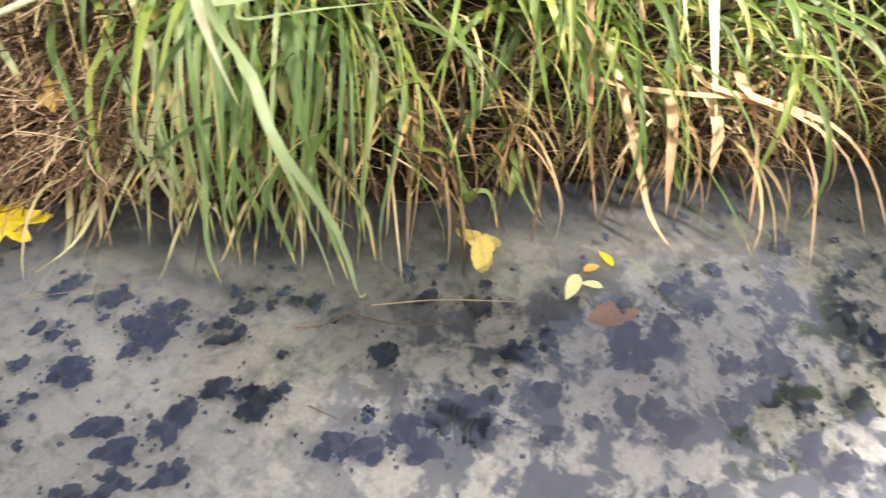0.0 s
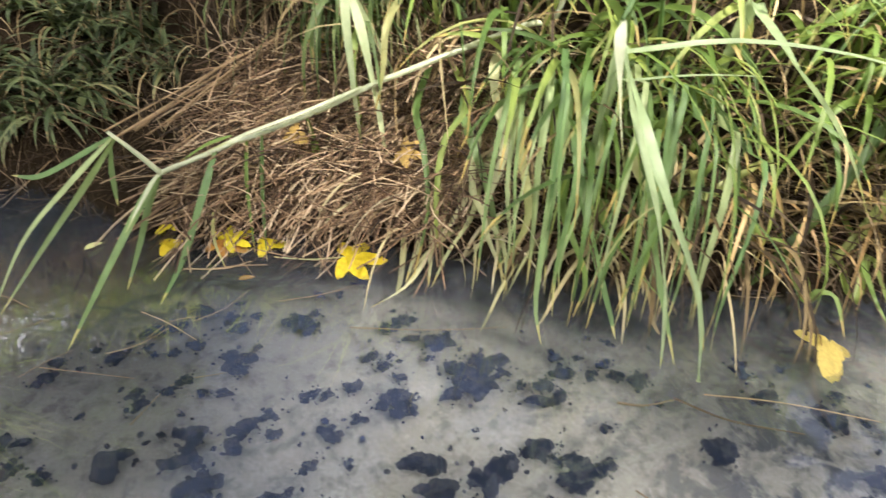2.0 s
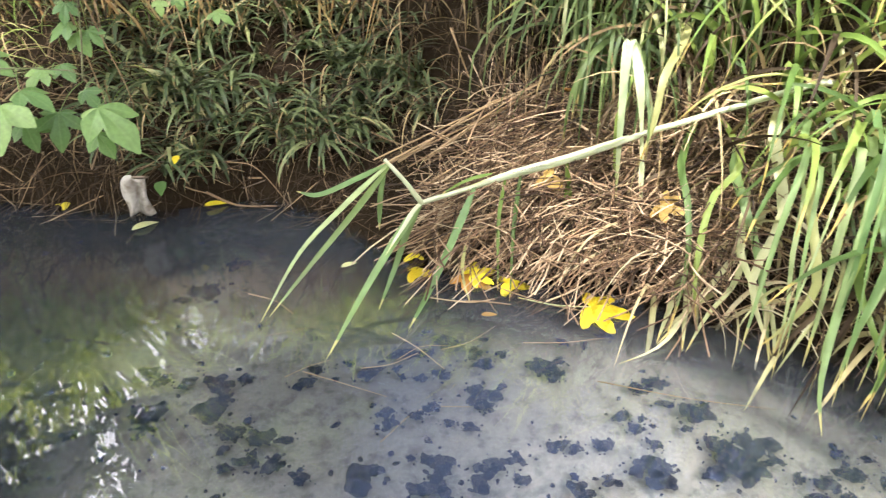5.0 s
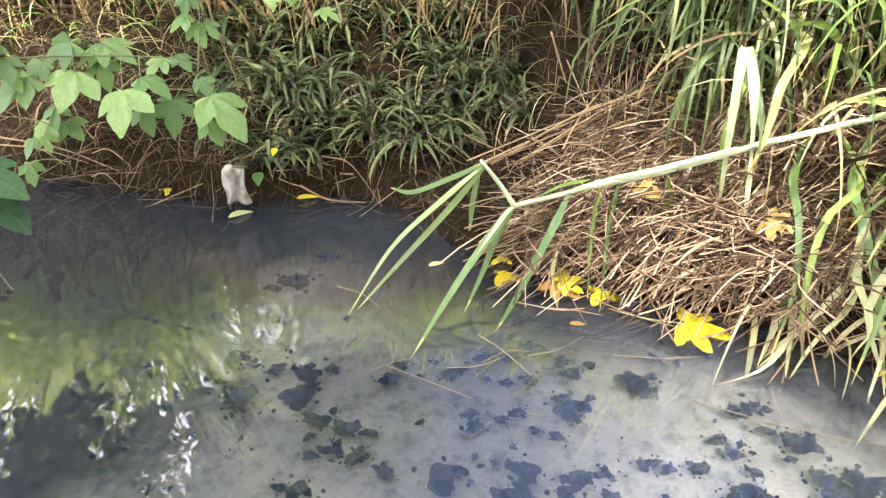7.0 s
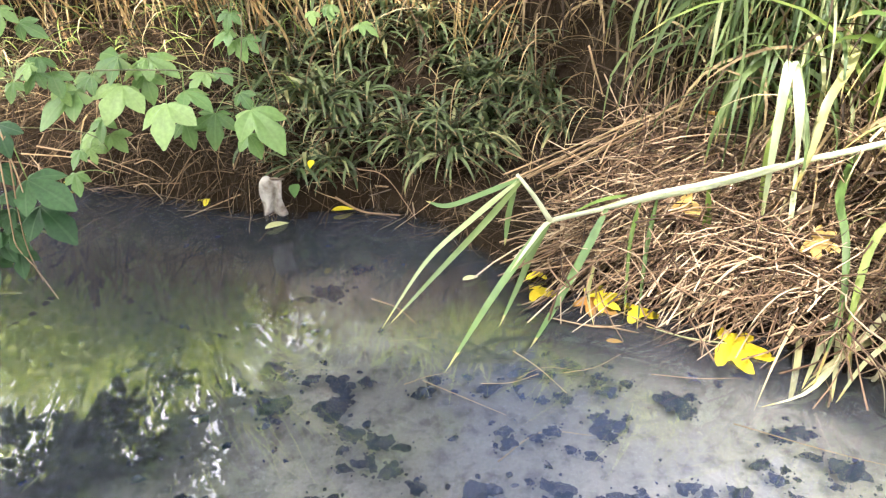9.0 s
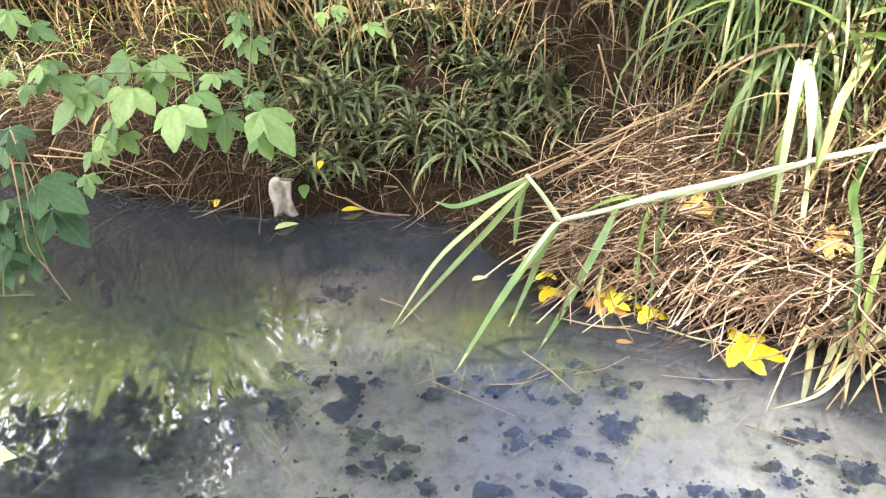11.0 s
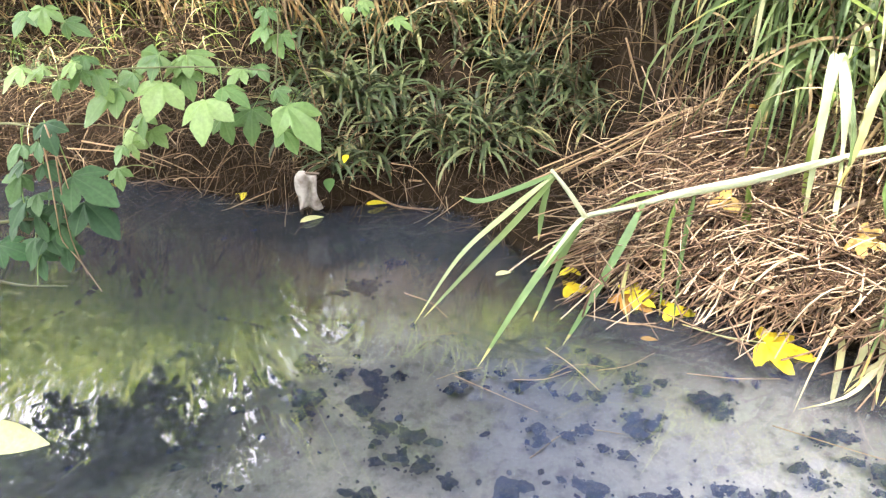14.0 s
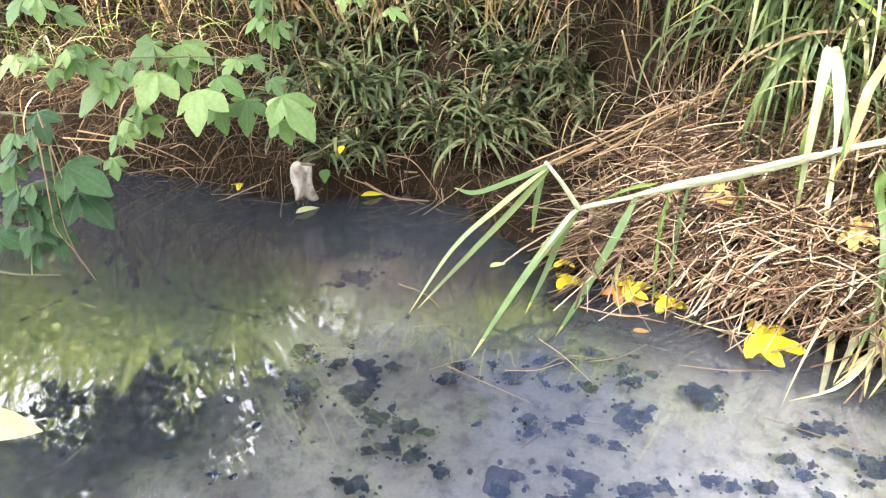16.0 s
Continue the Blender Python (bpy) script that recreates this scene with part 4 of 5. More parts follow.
SHOOT_SIDE_LEAVES = [
    ((-0.959, 1.800, 0.763), 0.071, -70), ((-0.936, 1.850, 0.765), 0.073, 30), ((-0.945, 1.800, 0.733), 0.078, -20),
    ((-0.912, 1.850, 0.718), 0.086, 35), ((-1.020, 1.750, 0.770), 0.078, -75), ((-0.993, 1.780, 0.720), 0.062, -10),
    ((-1.050, 1.700, 0.780), 0.087, -40), ((-0.902, 1.850, 0.681), 0.071, 40),
]
HIGH_LEAVES = [
    ((-0.468, 2.100, 0.799), 0.077, -20), ((-0.495, 2.100, 0.753), 0.085, -60), ((-0.450, 2.100, 0.715), 0.086, 10),
    ((-0.412, 2.100, 0.723), 0.072, 30), ((-1.058, 1.850, 0.887), 0.091, -30), ((-0.998, 1.850, 0.887), 0.091, 20),
    ((-0.945, 1.880, 0.853), 0.075, 60), ((-0.925, 1.950, 0.493), 0.107, -40), ((-0.842, 1.950, 0.493), 0.089, 35),
    ((-0.873, 1.950, 0.540), 0.084, -10), ((-0.951, 1.900, 0.466), 0.070, -30), ((-0.903, 1.900, 0.470), 0.063, 30),
    ((-0.978, 1.900, 0.384), 0.079, 10), ((-0.218, 2.150, 0.786), 0.050, 0), ((-0.159, 2.150, 0.796), 0.054, 40),
    ((-0.048, 2.200, 0.731), 0.075, 60), ((-0.158, 2.150, 0.802), 0.054, 0),
]
SHADE_LEAVES = [
    ((-0.723, 1.200, 0.805), 0.067, 20), ((-0.796, 1.200, 0.770), 0.055, -30), ((-0.751, 1.200, 0.775), 0.048, 10),
    ((-0.748, 1.200, 0.730), 0.052, 40), ((-0.822, 1.200, 0.703), 0.063, -20), ((-0.797, 1.200, 0.663), 0.058, 15),
    ((-0.754, 1.200, 0.675), 0.034, 30), ((-0.687, 1.200, 0.693), 0.109, 70), ((-0.691, 1.200, 0.627), 0.105, 50),
    ((-0.814, 1.200, 0.610), 0.078, 10), ((-0.863, 1.200, 0.609), 0.066, -30), ((-0.775, 1.200, 0.588), 0.076, 35),
    ((-0.851, 1.200, 0.552), 0.075, -5), ((-0.846, 1.200, 0.516), 0.068, 20), ((-0.895, 1.200, 0.556), 0.079, 80),
    ((-0.784, 1.200, 0.532), 0.066, 10), ((-0.810, 1.200, 0.737), 0.056, -60), ((-0.767, 1.200, 0.631), 0.058, 0),
    ((-0.835, 1.200, 0.650), 0.069, -20), ((-0.804, 1.200, 0.565), 0.067, 40),
]
WATERSIDE_LEAF = (-0.616, 0.675, 0.552)
ALGAE_REACH_FIRST = [
    (-0.69, 1.13, 0.021), (-0.66, 1.07, 0.019), (-0.55, 1.25, 0.024), (-0.54, 1.00, 0.020), (-0.49, 1.36, 0.048), (-0.48, 1.62, 0.022), (-0.39, 1.42, 0.039), (-0.37, 1.21, 0.030), (-0.36, 1.27, 0.054), (-0.35, 1.38, 0.029), (-0.31, 1.74, 0.034), (-0.28, 1.57, 0.021), (-0.27, 1.36, 0.029), (-0.24, 1.76, 0.072), (-0.24, 0.96, 0.020), (-0.21, 1.24, 0.061), (-0.20, 0.95, 0.039), (-0.20, 1.33, 0.057), (-0.18, 1.10, 0.021), (-0.17, 1.04, 0.022), (-0.17, 1.16, 0.028), (-0.17, 1.27, 0.025), (-0.15, 1.14, 0.032), (-0.14, 1.88, 0.044), (-0.12, 1.33, 0.024), (-0.12, 1.05, 0.035), (-0.08, 1.11, 0.040), (-0.07, 1.02, 0.034), (-0.03, 1.09, 0.025)]
ALGAE_REACH_SECOND = [
    (0.00, 0.97, 0.029), (0.04, 1.27, 0.034), (0.07, 1.31, 0.025), (0.10, 1.10, 0.014), (0.12, 1.26, 0.014), (0.13, 0.93, 0.081), (0.16, 1.31, 0.021), (0.20, 1.14, 0.012), (0.22, 1.26, 0.037), (0.23, 1.11, 0.026), (0.24, 1.07, 0.028), (0.26, 0.95, 0.013), (0.29, 1.25, 0.018), (0.29, 0.76, 0.077), (0.29, 0.86, 0.052), (0.30, 0.94, 0.018), (0.30, 1.08, 0.023), (0.32, 1.31, 0.043), (0.33, 0.92, 0.044), (0.35, 1.20, 0.021), (0.35, 1.09, 0.026), (0.38, 1.29, 0.030), (0.38, 1.03, 0.019), (0.40, 0.84, 0.040), (0.40, 1.20, 0.033), (0.40, 1.38, 0.020), (0.43, 1.00, 0.024), (0.44, 0.88, 0.038), (0.44, 0.64, 0.063)]
ALGAE_REACH_THIRD = [
    (0.45, 1.32, 0.038), (0.48, 1.09, 0.054), (0.48, 1.06, 0.028), (0.50, 0.88, 0.030), (0.50, 0.82, 0.024), (0.51, 1.25, 0.031), (0.52, 0.59, 0.025), (0.53, 1.21, 0.033), (0.54, 0.70, 0.026), (0.55, 1.11, 0.017), (0.56, 1.30, 0.016), (0.59, 1.23, 0.023), (0.60, 0.89, 0.026), (0.61, 0.76, 0.041), (0.62, 0.66, 0.020), (0.63, 0.89, 0.021), (0.65, 0.48, 0.038), (0.66, 0.87, 0.023), (0.68, 1.15, 0.044), (0.69, 0.76, 0.026), (0.70, 1.11, 0.032), (0.72, 0.43, 0.051), (0.73, 0.86, 0.030), (0.73, 1.16, 0.021), (0.78, 0.58, 0.068), (0.78, 0.50, 0.060), (0.79, 0.78, 0.038), (0.81, 0.73, 0.040), (0.81, 0.93, 0.026)]
ALGAE_REACH_FOURTH = [
    (0.82, 0.77, 0.044), (0.82, 0.89, 0.023), (0.82, 0.36, 0.058), (0.83, 1.20, 0.021), (0.83, 0.88, 0.022), (0.85, 0.83, 0.021), (0.86, 0.91, 0.016), (0.87, 0.88, 0.010), (0.89, 0.46, 0.070), (0.89, 1.01, 0.021), (0.91, 1.22, 0.027), (0.91, 1.00, 0.031), (0.94, 1.06, 0.011), (0.94, 0.94, 0.026), (0.94, 0.72, 0.034), (0.95, 0.85, 0.017), (0.95, 1.01, 0.033), (0.95, 0.47, 0.042), (0.98, 1.00, 0.016), (0.98, 0.80, 0.028), (0.98, 0.73, 0.031), (0.98, 0.91, 0.032), (1.01, 0.76, 0.048), (1.02, 0.71, 0.057), (1.02, 0.88, 0.042), (1.04, 0.47, 0.043), (1.07, 0.75, 0.071), (1.09, 0.41, 0.026), (1.09, 0.71, 0.028)]
ALGAE_REACH_FIFTH = [
    (1.09, 0.37, 0.066), (1.11, 0.65, 0.020), (1.13, 0.59, 0.037), (1.16, 0.36, 0.029), (1.16, 0.15, 0.056), (1.17, 0.62, 0.032), (1.18, 0.57, 0.031), (1.21, 0.08, 0.056), (1.22, 0.44, 0.022), (1.23, 0.63, 0.040), (1.30, 0.59, 0.027), (1.31, 0.65, 0.017), (1.31, 0.06, 0.065), (1.32, -0.03, 0.055), (1.36, 0.55, 0.027), (1.40, 0.00, 0.067), (1.40, 0.51, 0.035), (1.42, 0.26, 0.042), (1.44, 0.24, 0.045), (1.45, -0.09, 0.054), (1.47, -0.02, 0.056), (1.55, -0.04, 0.047), (1.59, -0.23, 0.040), (1.63, -0.02, 0.022), (1.66, 0.30, 0.041), (1.68, -0.15, 0.060), (1.69, -0.28, 0.034), (1.71, -0.01, 0.082), (1.74, 0.20, 0.040)]
ALGAE_REACH_SIXTH = [
    (1.77, 0.16, 0.043), (1.82, -0.04, 0.046), (1.82, -0.33, 0.063), (1.83, 0.21, 0.025), (1.84, -0.48, 0.093), (1.85, -0.40, 0.055), (1.95, -0.23, 0.061), (1.99, -0.28, 0.097), (2.00, -0.58, 0.064), (2.01, -0.20, 0.092), (2.06, -0.29, 0.103), (2.10, -0.78, 0.079), (2.11, -0.14, 0.032), (2.11, -0.88, 0.094), (2.14, -0.27, 0.062), (2.15, -0.61, 0.075), (2.16, -0.49, 0.068), (2.24, -0.70, 0.084), (2.28, -0.21, 0.041), (2.31, -0.33, 0.046), (2.31, -0.61, 0.061), (2.35, -0.85, 0.084), (2.36, -0.24, 0.038), (2.61, -0.80, 0.073), (2.65, -0.69, 0.103), (2.79, -0.39, 0.092)]


# ---- leaves ----
def lobed_leaf(lobes=5, depth=0.5, seed=0, cup=0.12, teeth=0.03):
    """A palmate leaf of unit span in the xy plane, stalk at the origin, tip along +y: points, faces, UVs."""
    r_ = np.random.default_rng(seed)
    n = 72
    a = np.linspace(-2.55, 2.55, n)  # angle from the tip, round to the stalk
    centres = np.linspace(-1.75, 1.75, lobes)
    reach = 1.0 - 0.32 * np.abs(centres) / 1.75 * (1 + 0.15 * r_.uniform(-1, 1, lobes))
    width = 3.4 / lobes * 0.62
    r = np.full(n, 0.47)
    for c, q in zip(centres, reach):
        x = np.abs(a - c) / width
        r = np.maximum(r, q * (1 - depth * np.clip(x, 0, 1.3) ** 1.5))
    r *= 1 + teeth * np.sin(a * 31 + seed) + 0.02 * r_.uniform(-1, 1, n)
    fall = np.clip((np.abs(a) - 1.95) / 0.6, 0, 1)
    r = r * (1 - 0.55 * fall)
    shape = np.stack([np.sin(a) * r, np.cos(a) * r], 1) * 0.6
    rings = []
    for k in (0.33, 0.66, 1.0):
        p = shape * k
        nearest = np.min(np.abs(a[:, None] - centres[None]), 1)
        z = cup * (-(k ** 2) * 0.6 + 0.45 * k * np.clip(nearest / width, 0, 1)) + 0.012 * np.sin(p[:, 0] * 9 + seed) * k
        rings.append(np.column_stack([p, z - 0.25 * cup * (p[:, 1] * 1.6) ** 2]))
    verts = np.concatenate([[(0, 0, 0)], *rings])
    faces = [[0, 1 + i, 2 + i] for i in range(n - 1)]
    for q in range(2):
        o = 1 + q * n
        faces += [[o + i, o + n + i, o + n + i + 1, o + i + 1] for i in range(n - 1)]
    return verts, faces, verts[:, :2] + 0.5


def ovate_lobes(lobes=5, seed=0, cup=0.16):
    """A broad leaf of pointed, oval lobes parted by narrow clefts; unit span, stalk at the origin, tip along +y."""
    r_ = np.random.default_rng(seed + 70)
    centres, reach, half = ((0.0, -0.92, 0.92, -1.85, 1.85), (1.12, 0.86, 0.86, 0.56, 0.56), 0.46) if lobes == 5 else ((0.0, -0.95, 0.95), (1.2, 0.88, 0.88), 0.52)
    n = 90
    a = np.linspace(-2.7, 2.7, n)
    r, mid = np.full(n, 0.2 if lobes == 5 else 0.36), np.zeros(n)
    for c, q in zip(centres, reach):
        x = np.abs(a - c) / half
        lobe = q * (1 + 0.12 * r_.uniform(-1, 1)) * np.clip(1 - 0.40 * x ** 0.75 - (0.16 + 0.12 * r_.random()) * x ** 16, 0.05, 1)
        mid = np.where(lobe > r, np.clip(x, 0, 1), mid)
        r = np.maximum(r, lobe)
    r = r * (1 - 0.6 * np.clip((np.abs(a) - 2.2) / 0.5, 0, 1)) * (1 + 0.012 * r_.uniform(-1, 1, n))
    shape = np.stack([np.sin(a) * r, np.cos(a) * r], 1) * 0.6
    rings = []
    for k in (0.3, 0.55, 0.8, 1.0):
        p = shape * k
        z = cup * (0.5 * k * mid - 0.55 * k ** 2) - 0.5 * cup * (p[:, 1] * 1.6) ** 2 + 0.015 * np.sin(p[:, 0] * 8 + seed) * k
        rings.append(np.column_stack([p, z]))
    verts = np.concatenate([[(0, 0, 0)], *rings])
    faces = [[0, 1 + i, 2 + i] for i in range(n - 1)]
    for q in range(3):
        o = 1 + q * n
        faces += [[o + i, o + n + i, o + n + i + 1, o + i + 1] for i in range(n - 1)]
    return verts, faces, np.concatenate([[(0.0, 0.0)], *[np.column_stack([mid, np.full(n, k)]) for k in (0.3, 0.55, 0.8, 1.0)]])


def oval_leaf(seed=0, cup=0.1, wide=0.42):
    n = 12
    t = np.linspace(0, 1, n)
    w = wide * np.sin(np.pi * t ** 0.8) ** 0.9 * 0.5 + 0.004
    z = -cup * t ** 2
    left = np.column_stack([-w, t, z + w * 0.35])
    mid = np.column_stack([0 * t, t, z])
    right = np.column_stack([w, t, z + w * 0.35])
    verts = np.concatenate([left, mid, right])
    faces = [[i, n + i, n + i + 1, i + 1] for i in range(n - 1)] + [[n + i, 2 * n + i, 2 * n + i + 1, n + i + 1] for i in range(n - 1)]
    return verts, faces, verts[:, :2] + (0.5, 0)


def leaf_mesh(name, shape, mat):
    v, f, uv = shape
    ob = mesh_object(name, v, f, mat, uvs=uv)
    me = ob.data
    bpy.data.objects.remove(ob)
    return me


def leaf_pose(place, tip, normal, size):
    """Leaf at a place, pointing along tip with its face towards normal."""
    y = Vector(tip).normalized()
    z = Vector(normal)
    z = (z - y * z.dot(y)).normalized()
    x = y.cross(z)
    m = Matrix((x, y, z)).transposed().to_4x4()
    return Matrix.Translation(place) @ m @ Matrix.Diagonal((size, size, size, 1))


SHAPES = {}


def leaf_data(kind, mat, seed):
    key = (kind, mat.name, seed)
    if key not in SHAPES:
        shape = lobed_leaf(5, 0.5, seed) if kind == "lobed" else lobed_leaf(3, 0.58, seed, 0.2) if kind == "three" else ovate_lobes(5 if seed % 4 == 0 else 3, seed, 0.22) if kind == "ovate" else oval_leaf(seed)
        SHAPES[key] = leaf_mesh("leaf", shape, mat)
    return SHAPES[key]


def fallen_leaf(x, y, z, size, turn, mat, label, kind="lobed", seed=1, tilt=(0, 0), stalk=0.0):
    """A leaf lying on water or ground; it reaches size metres across."""
    ob = new("fallen_leaf", leaf_data(kind, mat, seed))
    a = radians(turn)
    normal = (radians(tilt[0]), radians(tilt[1]), 1)
    m = leaf_pose((0, 0, 0), (math.sin(a), math.cos(a), 0), normal, size * (1.0 if kind == "oval" else 1.1))
    ob.matrix_basis = Matrix.Translation((x, y, z)) @ m @ Matrix.Translation((0, -0.25 if kind != "oval" else -0.5, 0))
    tagged(ob, label, "leaf", "fallen leaves")
    if stalk:
        s = stalk / size
        v, f, uv = tube([(0, 0, 0), (0.05 * s, -0.5 * s, -0.005), (0.0, -s, 0.0)], 0.0022 / size, 8, 5, 0.7)
        child = mesh_object("stalk", v, f, mat_pale_single, uvs=uv)
        child.parent = ob
    return ob


fallen_leaf(0.951, 1.285, 0.016, 0.199, 118, mat_leaf_yellow, "bright yellow lobed leaf floating at the straw's edge", "lobed", 2, (3, -3), stalk=0.20)
fallen_leaf(0.439, 1.722, 0.020, 0.075, 250, mat_leaf_yellow, "small yellow leaf caught in straw at the waterline", "three", 3, (0, 0))
fallen_leaf(0.456, 1.639, 0.012, 0.119, 100, mat_leaf_yellow, "yellow three-lobed leaf floating on dark water", "three", 4, (4, 4))
fallen_leaf(0.618, 1.548, 0.010, 0.153, 150, mat_leaf_orange, "orange-brown lobed leaf floating by the straw", "lobed", 5, (-4, 3))
fallen_leaf(0.640, 1.567, 0.024, 0.140, 80, mat_leaf_yellow, "yellow lobed leaf lying over an orange one", "lobed", 6, (3, -5))
fallen_leaf(0.731, 1.492, 0.012, 0.123, 105, mat_leaf_yellow, "yellow leaf floating beside a trailing grass blade", "three", 7, (0, 0))
fallen_leaf(1.90, 0.29, 0.022, 0.19, 225, mat_leaf_tan, "pale tan-yellow lobed leaf curled on the water", "three", 8, (14, -12))
fallen_leaf(2.19, 0.0, 0.012, 0.075, 20, mat_leaf_yellow, "small bright yellow leaf floating on the stream", "oval", 1)
fallen_leaf(2.12, 0.01, 0.010, 0.07, 110, mat_leaf_orange, "small faded brown leaf floating on the stream", "oval", 2)
fallen_leaf(2.01, 0.01, 0.010, 0.11, 255, mat_leaf_pale, "thin pale leaf floating on the stream", "oval", 3)
fallen_leaf(2.06, -0.03, 0.014, 0.07, 330, mat_leaf_pale, "curled whitish leaf floating on the stream", "oval", 1)
fallen_leaf(2.06, -0.14, -0.05, 0.20, 120, mat_leaf_orange, "sunken tan leaf under the water surface", "oval", 2)
fallen_leaf(-0.46, 2.20, 0.010, 0.10, 60, mat_leaf_pale, "pale yellow leaf floating below a hanging rag", "oval", 1)
fallen_leaf(-0.21, 2.28, 0.015, 0.09, 80, mat_leaf_yellow, "small yellow leaf at the foot of the bank", "oval", 2)
fallen_leaf(-0.79, 2.47, 0.015, 0.10, 300, mat_leaf_yellow, "yellow leaf on dead stems at the waterline", "three", 9)
fallen_leaf(-1.18, 2.84, 0.06, 0.13, 200, mat_leaf_yellow, "yellow lobed leaf on the bank's foot", seed=10)
fallen_leaf(-1.40, 2.72, 0.03, 0.08, 20, mat_leaf_yellow, "small yellow leaf among dead stems", "three", 3)
fallen_leaf(0.23, 1.74, 0.012, 0.06, 70, mat_leaf_pale, "curled pale leaf beside the straw heap", "oval", 3)
fallen_leaf(0.908, 1.683, 0.26, 0.115, 160, mat_leaf_amber, "tan lobed leaf lying on the straw heap", "three", 4, (-25, -35))
fallen_leaf(1.201, 1.434, 0.246, 0.115, 150, mat_leaf_amber, "dry tan leaf hanging on the straw heap", seed=12, tilt=(-25, -45))
fallen_leaf(1.16, 2.02, 0.42, 0.13, 60, mat_leaf_orange, "yellow-brown leaf under the reeds", "three", 7, (-20, -40))
fallen_leaf(-0.374, 2.215, 0.146, 0.10, 175, mat_leaf, "small green leaf hanging beside the rag", "oval", 2, (5, -55))
fallen_leaf(-0.301, 2.23, 0.242, 0.06, 185, mat_leaf_yellow, "small yellowing leaf caught in dead stems", "oval", 1, (0, -60))
fallen_leaf(0.81, 2.56, 0.36, 0.10, 10, mat_leaf_orange, "small orange leaf on bare earth", seed=14, tilt=(-10, -45))
fallen_leaf(0.06, 1.28, -0.075, 0.08, 40, mat_leaf_pale, "sunken yellowish leaf on the stream bed", "oval", 2)
fallen_leaf(0.61, 1.40, -0.03, 0.05, 100, mat_leaf_orange, "small tan leaf under the water surface", "oval", 1)
fallen_leaf(0.45, 0.98, -0.09, 0.11, 140, mat_leaf_orange, "sunken orange leaf on the stream bed", "oval", 2)
fallen_leaf(-0.23, 1.68, -0.10, 0.15, 100, mat_leaf_orange, "long tan leaf sunk below the surface", "oval", 3)
fallen_leaf(1.25, 0.13, -0.09, 0.10, 80, mat_leaf_orange, "sunken reddish leaf on the stream bed", "oval", 1)


# ---- leafy shoots ----
def shoot(name, label, category, stems, leaves, mat, kind, steep, seed):
    """A leafy branch: stems as lists of places with a radius, leaves as (place, span, turn of the tip from straight out over the stream, degrees)."""
    r_ = np.random.default_rng(seed)
    x, y, z = stems[0][1]
    plant = base_at(name, x, y, z, label, category)
    for radius, *places in stems:
        v, f, uv = tube(places, radius * 0.7, 18, 6, 0.35)
        part("branch", v, f, mat_stem, plant)
    ends = np.concatenate([smooth_line(s[1:], 40) for s in stems])
    for n, (place, span, turn) in enumerate(leaves):
        p, a = Vector(place), radians(turn + r_.uniform(-12, 12))
        fall = steep + r_.uniform(-0.2, 0.25)
        tip = Vector((math.sin(a), -math.cos(a) * math.cos(fall), -math.cos(a) * math.sin(fall) - 0.15)).normalized()
        normal = Vector((r_.uniform(-0.3, 0.3), -math.sin(fall), math.cos(fall) + r_.uniform(-0.15, 0.15)))
        start = p - tip * span * 0.32
        near = Vector(ends[np.argmin(np.linalg.norm(ends - np.array(start), axis=1))])
        leaf = new("leaf", leaf_data(kind, mat, int(r_.integers(1, 9))))
        leaf.parent = plant
        leaf.matrix_parent_inverse = plant.matrix_basis.inverted()
        leaf.matrix_basis = leaf_pose(start, tip, normal, span * 1.28)
        v, f, uv = tube([near, near.lerp(start, 0.5) + Vector((0, 0, 0.012)), start], 0.0014, 6, 4, 0.8)
        part("stalk", v, f, mat_leaf, leaf)
    return plant


shoot("leafy_shoot", "pale green lobed-leaved shoot reaching out over the stream", "shrub",
      [(0.006, (-1.75, 0.95, 0.12), (-1.6, 1.25, 0.5), (-1.25, 1.75, 0.70), (-0.96, 1.88, 0.72), (-0.72, 1.92, 0.71), (-0.45, 1.92, 0.68), (-0.38, 1.90, 0.61)),
       (0.004, (-0.44, 1.95, 0.64), (-0.41, 1.98, 0.78), (-0.39, 2.0, 0.92)),
       (0.004, (-1.3, 1.65, 0.70), (-1.05, 1.82, 0.76), (-0.9, 1.88, 0.74))],
      SHOOT_LEAVES + SHOOT_SIDE_LEAVES, mat_leaf, "ovate", 0.3, 3)
shoot("leafy_shoot", "green climbing shoot with scattered lobed leaves", "shrub",
      [(0.006, (-1.9, 1.1, 0.12), (-1.7, 1.5, 0.6), (-1.3, 1.85, 0.92), (-0.8, 2.0, 1.02), (-0.4, 2.1, 0.94), (-0.1, 2.15, 0.90)),
       (0.004, (-1.55, 1.62, 0.75), (-1.2, 1.80, 0.62), (-0.90, 1.93, 0.52), (-0.86, 1.90, 0.36))],
      HIGH_LEAVES, mat_leaf, "ovate", 0.4, 5)
shoot("waterside_shrub", "dark green shrub with broad lobed leaves, shade put into its colour", "shrub",
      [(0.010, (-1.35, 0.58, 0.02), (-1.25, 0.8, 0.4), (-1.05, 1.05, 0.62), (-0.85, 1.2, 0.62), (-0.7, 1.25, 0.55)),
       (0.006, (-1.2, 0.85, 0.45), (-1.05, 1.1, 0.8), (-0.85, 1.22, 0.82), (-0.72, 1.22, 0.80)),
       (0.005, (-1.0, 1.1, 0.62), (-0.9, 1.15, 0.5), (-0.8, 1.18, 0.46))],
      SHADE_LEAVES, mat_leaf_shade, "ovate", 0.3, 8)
lone = base_at("waterside_sprig", -0.72, 0.40, 0.03, "sprig with one broad pale green leaf beside the water", "shrub")
wl = Vector(WATERSIDE_LEAF)
